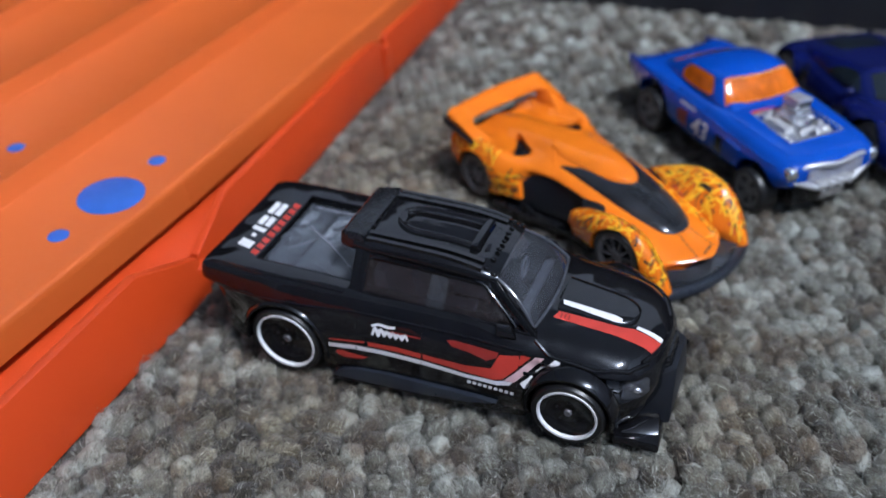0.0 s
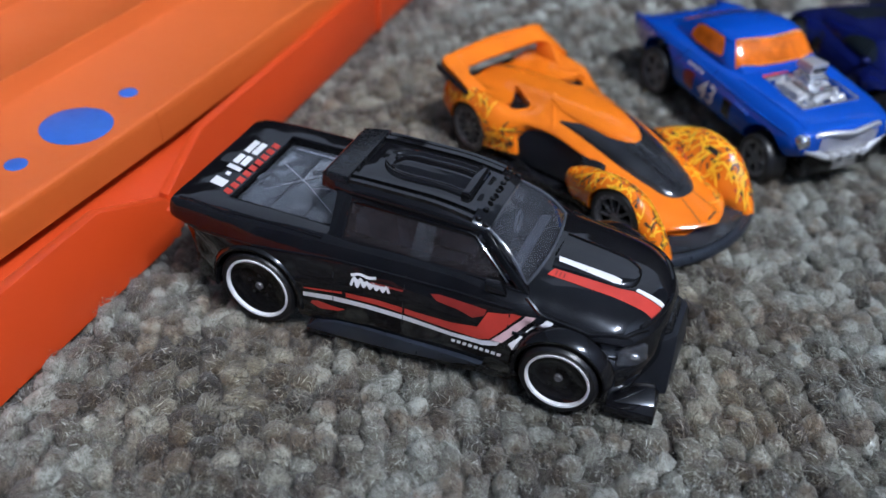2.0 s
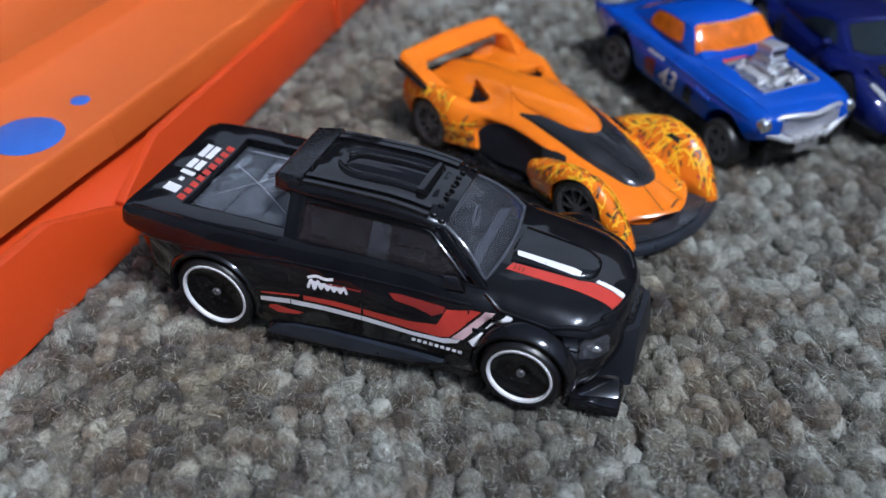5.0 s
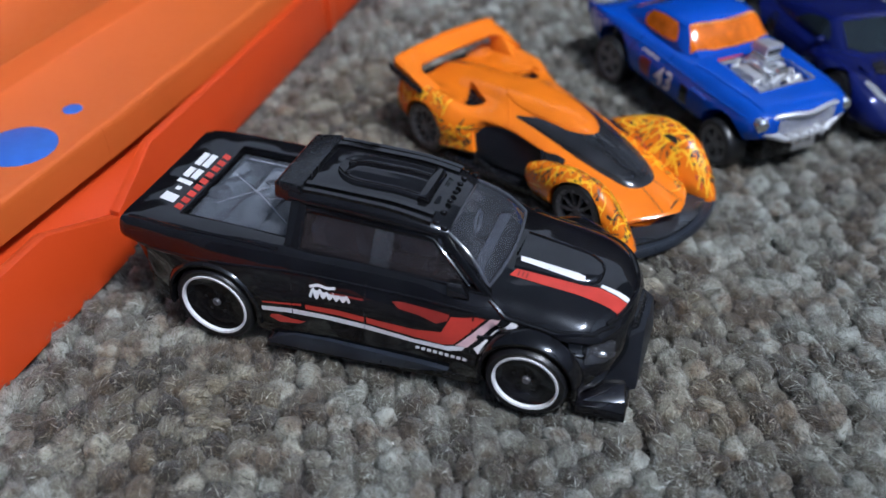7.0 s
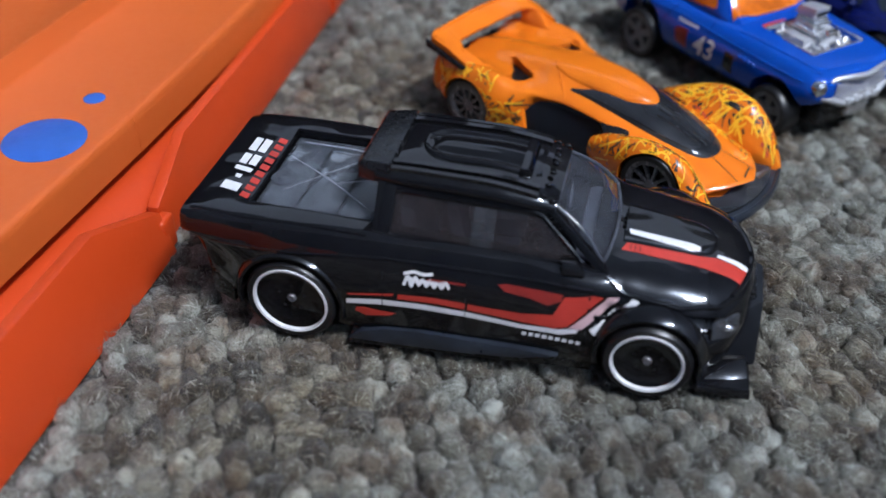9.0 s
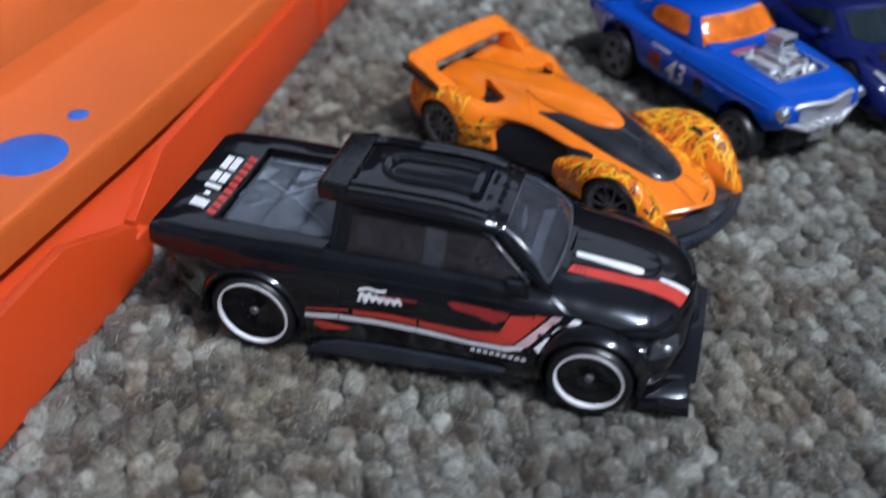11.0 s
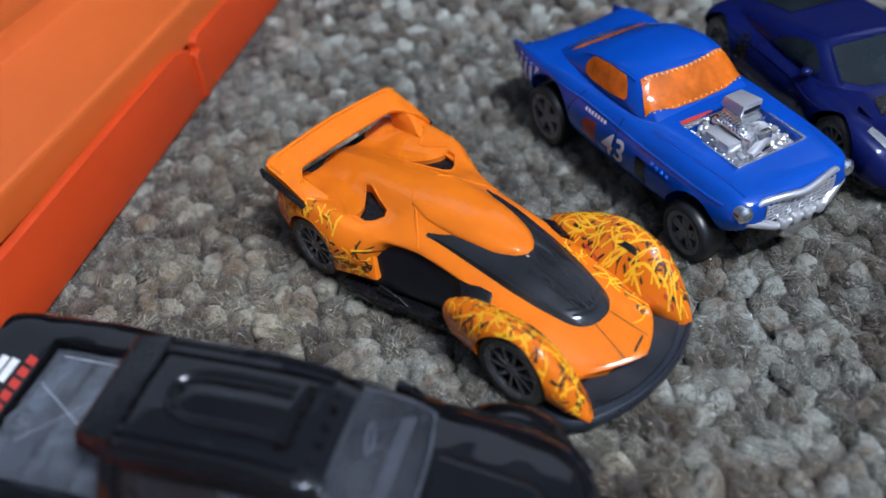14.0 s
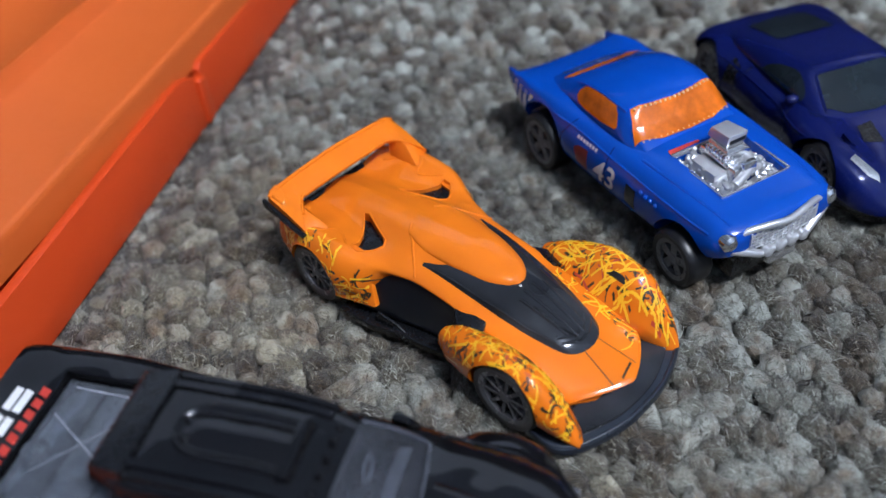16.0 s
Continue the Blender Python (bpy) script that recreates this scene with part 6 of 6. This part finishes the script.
    # nose: grille surround, mesh, bumper bar, lamps, plate
    loop = rounded([(24.2, -7.4, 9.2), (24.3, -7.4, 11.5), (25.3, -3.6, 12.1), (25.8, 0, 11.9), (25.3, 3.6, 12.1), (24.3, 7.4, 11.5), (24.2, 7.4, 9.2), (25.4, 4.4, 7.3), (25.6, 0, 7.1), (25.4, -4.4, 7.3), (24.2, -7.4, 9.2)], 4)
    nose = part("grille_surround", tube(loop[:-1], 0.55, 10, True), SILVER, car, "thick silver grille surround")
    mesh = bmesh.new()
    for i in range(13):
        y = -6.4 + i * 1.05
        box(24.6, 25.2, y, y + 0.3, 7.4 + 0.05 * y * y, 11.4, 0, mesh)
    for i in range(6):
        box(24.65, 25.25, -6.4 + max(0, 2 - i) * 1.2, 6.4 - max(0, 2 - i) * 1.2, 7.7 + i * 0.62, 7.95 + i * 0.62, 0, mesh)
    part("grille_mesh", mesh, SILVER, nose)
    part("grille_backing", box(23.6, 24.7, -6.4, 6.4, 7.2, 11.8, 0.1), DULL_CHROME, nose)
    part("bumper", joined(joined(rod((24.2, -9.2, 9.0), (25.6, -4.5, 7.2), 0.6), rod((25.6, -4.5, 7.2), (25.6, 4.5, 7.2), 0.6)), rod((25.6, 4.5, 7.2), (24.2, 9.2, 9.0), 0.6)), SILVER, car)
    for y in (-3.4, -1.1, 1.1, 3.4):
        part("fog_lamp", lathe([(0, 25.2), (0.8, 25.4), (0.85, 26.3), (0.45, 26.6), (0, 26.6)], 20, "x", (0, y, 7.4)), SILVER, car)
    part("plate_holder", bevelled(box(24.2, 25.8, -2.7, 2.7, 4.2, 6.3), 0.25), DULL_CHROME, car, "grey plate holder under the bumper")
    for s in (-1, 1):
        part("headlight", lathe([(0, 22.6), (1.35, 22.6), (1.4, 24.4), (0.9, 24.9), (0, 25.0)], 24, "x", (0, s * 9.6, 10.7)), CHROME, car, "round chrome headlight")
        part("tail_fin", block([(-33.0, s * 10.0, 9.6), (-24, s * 11.2, 11.6), (-24, s * 12.3, 11.6), (-33.0, s * 11.2, 9.6), (-33.6, s * 10.5, 12.0), (-23, s * 11.0, 13.6), (-23, s * 11.6, 13.4), (-33.6, s * 11.1, 11.8)], 0.3), BLUE_PAINT, car)
        part("hood_crease", tube(laid([(x, s * np.interp(x, [4.5, 14, 23], [10.2, 9.6, 8.6])) for x in np.linspace(4.5, 23.0, 14)], tree, -0.12), 0.3), BLUE_PAINT, car)
        part("body_crease", tube(laid_side([(x, np.interp(x, [-30, -10, 22], [11.2, 12.3, 11.3])) for x in np.linspace(-29.5, 21.5, 26)], tree, s, -0.16), 0.3), BLUE_PAINT, car)
        part("roof_gutter", tube(laid([(x, s * np.interp(x, [-16, -6, -2.4], [7.9, 8.4, 8.2])) for x in np.linspace(-16, -2.6, 12)], cab_tree, -0.1), 0.28), BLUE_PAINT, car)
        side = "right" if s < 0 else "left"
        num = lettering("43", 5.5, 0.1)
        if s > 0:
            bmesh.ops.scale(num, vec=(-1, 1, 1), verts=num.verts[:])
        bmesh.ops.translate(num, vec=(-1.2, 8.6, 0), verts=num.verts[:])
        part("race_number", printed([], tree, side, 0.05, 1.2, flat=num), WHITE_PRINT, car, "white race number 43")
        part("tail_stripes", printed([[(-29.8 + i * 1.9, 6.4), (-28.9 + i * 1.9, 6.2), (-28.7 + i * 1.9, 11.9), (-29.6 + i * 1.9, 11.9)] for i in range(4)], tree, side, 0.05, 0.8), WHITE_PRINT, car, "white bars on the tail")
        part("side_badge", printed([[(-8.6, 7.2), (-5.6, 6.8), (-5.8, 10.6), (-8.2, 10.4), (-9.4, 9.6)]], tree, side, 0.05, 0.8), DARKRED_PRINT, car)
        part("side_panel_print", printed([[(4.2, 7.0), (6.6, 6.4), (6.6, 10.2), (4.2, 10.4)]], tree, side, 0.05, 0.8), NAVY_GLASS, car)
        part("door_lettering", printed([[(-9.2 + i * 0.8, 11.3), (-8.7 + i * 0.8, 11.3), (-8.7 + i * 0.8, 11.85), (-9.2 + i * 0.8, 11.85)] for i in range(7)], tree, side, 0.05, 0.8), WHITE_PRINT, car, "tiny white lettering bars")
        beads = bmesh.new()
        for p in laid_side([(7.6 + i * 1.15, 10.6 - 0.1 * i) for i in range(4)], tree, s):
            joined(beads, ball(p, 0.42))
        part("fender_vent", beads, BLUE_PAINT, car)
        part("door_seam", printed([ribbon([(-13.6, 5.0), (-13.2, 10.0), (-11.0, 13.4)], 0.2), ribbon([(-1.2, 4.4), (-1.0, 9.0), (-1.2, 13.4)], 0.2)], tree, side, 0.04, 0.8), NAVY_PAINT, car)
        for x in (rx, fx):
            toy_wheel(car, x, wz if x < 0 else fz, s * (13.9 if x < 0 else 13.6), wr if x < 0 else fr, 4.6, "five", s)
    return car


# ==== the navy sports car ====


def build_sports_car():
    car = thing("toy_sports_car", 94.8, 181.2, -76.4, "dark navy metallic toy sports car with tinted windows", "toy car", "toy cars in a row")
    wx, wz, wr = 17.5, 5.0, 5.0
    st = [
        (-23.6, [(6, 5.0), (10.5, 5.2), (11.6, 8.0), (11.0, 10.6), (9.0, 11.6), (5, 11.9), (0, 12.0)]),
        (-22.2, [(6, 3.0), (12.6, 3.4), (13.8, 7.4), (13.0, 11.0), (10.4, 12.6), (5, 13.0), (0, 13.1)]),
        (-17.0, [(7, 2.2), (13.6, 2.4), (15.0, 7.0), (14.0, 11.2), (11.0, 13.2), (5.5, 13.9), (0, 14.1)]),
        (-9.0, [(7, 2.2), (12.8, 2.4), (13.8, 6.2), (13.0, 10.2), (10.8, 12.6), (5.5, 13.6), (0, 13.8)]),
        (3.0, [(7, 2.2), (12.8, 2.4), (13.6, 6.0), (12.8, 9.6), (10.8, 11.6), (5.5, 12.4), (0, 12.6)]),
        (12.0, [(7, 2.2), (13.2, 2.4), (14.4, 6.8), (13.4, 11.0), (10.8, 12.0), (5.5, 11.5), (0, 11.6)]),
        (18.0, [(7, 2.2), (13.2, 2.4), (14.4, 6.8), (13.2, 11.0), (10.4, 11.6), (5.5, 10.3), (0, 10.2)]),
        (25.0, [(6, 2.2), (12.0, 2.4), (12.8, 5.2), (11.6, 8.3), (9.2, 8.9), (5, 8.0), (0, 7.9)]),
        (29.0, [(5, 2.2), (8.8, 2.3), (9.2, 3.4), (8.4, 4.4), (6.6, 4.8), (3.6, 5.0), (0, 5.1)]),
        (30.2, [(4, 2.6), (6.6, 2.7), (7.0, 3.2), (6.4, 3.8), (5.0, 4.0), (2.8, 4.1), (0, 4.1)]),
    ]
    def low(x, z):
        return z if z < 6 else 6 + (z - 6) * float(np.interp(x, [-23, 4], [0.68, 0.85]))

    st = [(x, [(y, low(x, z)) for y, z in o]) for x, o in st]
    body = carved(shell(st, 80, 4), [arch(x, wz + 0.1, 5.6, s, 8.5) for x in (-wx, wx) for s in (-1, 1)])
    tree = tree_of(body)
    part("body", body, NAVY_PAINT, car, "navy metallic body", 40)
    cab = [
        (-19.0, [(7, 12.4), (9.4, 13.2), (9.0, 13.5), (7.0, 14.0), (3.6, 14.2), (0, 14.3)]),
        (-12.0, [(7, 11.8), (10.6, 12.8), (9.8, 14.6), (8.0, 15.6), (4.0, 16.0), (0, 16.1)]),
        (-3.0, [(7, 11.4), (10.8, 12.4), (9.8, 14.9), (8.0, 16.5), (4.0, 17.0), (0, 17.2)]),
        (3.6, [(7, 11.0), (10.6, 12.0), (9.6, 14.6), (7.8, 16.5), (4.0, 17.1), (0, 17.2)]),
        (7.6, [(7, 10.6), (10.4, 11.4), (9.6, 13.2), (8.4, 14.3), (4.4, 15.0), (0, 15.2)]),
        (13.4, [(7, 10.0), (9.6, 10.6), (9.2, 10.8), (8.6, 11.0), (5.0, 11.2), (0, 11.3)]),
    ]
    cb = shell([(x, [(y, low(x, z)) for y, z in o]) for x, o in cab], 60, 5)
    ct = tree_of(cb)
    part("cabin", cb, NAVY_PAINT, car, "", 45)
    part("windscreen", printed([[(5.2, -6.7), (5.5, -3.8), (5.6, 0), (5.5, 3.8), (5.2, 6.7), (10.8, 8.0), (12.6, 4.8), (13.0, 0), (12.6, -4.8), (10.8, -8.0)]], ct, "top", 0.1, 0.9), NAVY_GLASS, car, "dark tinted windscreen")
    part("rear_window", printed([[(-17.0, -6.0), (-8.0, -5.6), (-7.6, 0), (-8.0, 5.6), (-17.0, 6.0), (-17.8, 0)]], ct, "top", 0.1, 0.9), NAVY_GLASS, car, "dark tinted rear window")
    part("chassis", bevelled(box(-21, 27, -8, 8, 1.0, 4.0), 0.5), BLACK_PLASTIC, car)
    part("splitter", prism([(22, -12.8), (28.0, -9.8), (31.0, -4), (31.2, 0), (31.0, 4), (28.0, 9.8), (22, 12.8)], "z", 1.0, 2.4, 0.3), BLACK_PLASTIC, car)
    for s in (-1, 1):
        side = "right" if s < 0 else "left"
        part("side_window", printed([rounded_flat([(x, low(x, z)) for x, z in ((-4.4, 13.1), (-3.2, 14.6), (0.6, 15.9), (4.2, 15.7), (7.0, 13.4), (7.0, 12.3), (1.0, 12.3), (-4.4, 13.1))], 4)[:-1]], ct, side, 0.1, 0.8), NAVY_GLASS, car, "dark tinted side window")
        part("headlight", printed([[(21.4, s * 9.6), (25.4, s * 7.6), (26.4, s * 8.0), (25.2, s * 9.6), (22.0, s * 10.9)]], tree, "top", 0.12, 0.8), DULL_CHROME, car, "clear almond headlight")
        frame_line = [(5.2, s * y) for y in np.linspace(0.2, 6.6, 7)] + [(x, s * np.interp(x, [5.2, 11.0], [6.9, 8.2])) for x in np.linspace(5.6, 11.4, 7)]
        part("screen_frame", tube(laid(frame_line, ct, -0.1), 0.3, 8), NAVY_PAINT, car)
        part("belt_crease", tube(laid_side([(x, low(x, np.interp(x, [-20, -8, 8, 20], [11.4, 10.6, 10.0, 10.6]))) for x in np.linspace(-20, 20, 26)], tree, s, -0.15), 0.3, 8), NAVY_PAINT, car)
        part("hood_duct", printed([[(15.0, s * 2.2), (19.6, s * 2.6), (18.8, s * 6.0), (15.4, s * 5.0)]], tree, "top", 0.1, 0.8), BLACK_PLASTIC, car, "dark hood duct")
        part("door_mirror", ball((6.4, s * 11.6, 11.9), 1.2, 0.8, 1.1, 0.7), NAVY_PAINT, car)
        part("side_skirt", prism([(-11, 1.0), (11.5, 1.0), (11.5, 2.6), (-11, 2.6)], "y", s * 8, s * 13.6, 0.3), BLACK_PLASTIC, car)
        part("door_duct", printed([[(-11.0, 6.0), (-7.6, 7.0), (-8.2, 10.0), (-10.8, 10.6)]], tree, side, 0.06, 0.8), BLACK_PLASTIC, car)
        part("door_seam", printed([ribbon([(-7.0, 3.4), (-7.4, 8.0), (-6.0, 11.6)], 0.2), ribbon([(8.4, 3.4), (8.8, 7.0), (6.4, 11.0)], 0.2)], tree, side, 0.04, 0.8), BLACK_PLASTIC, car)
        for x in (-wx, wx):
            toy_wheel(car, x, wz, s * 13.2, wr, 4.4, "ten", s)
    return car


build_floor()
build_room()
build_furniture()
build_track()
build_pickup()
build_hypercar()
build_hot_rod()
build_sports_car()
build_carpet()
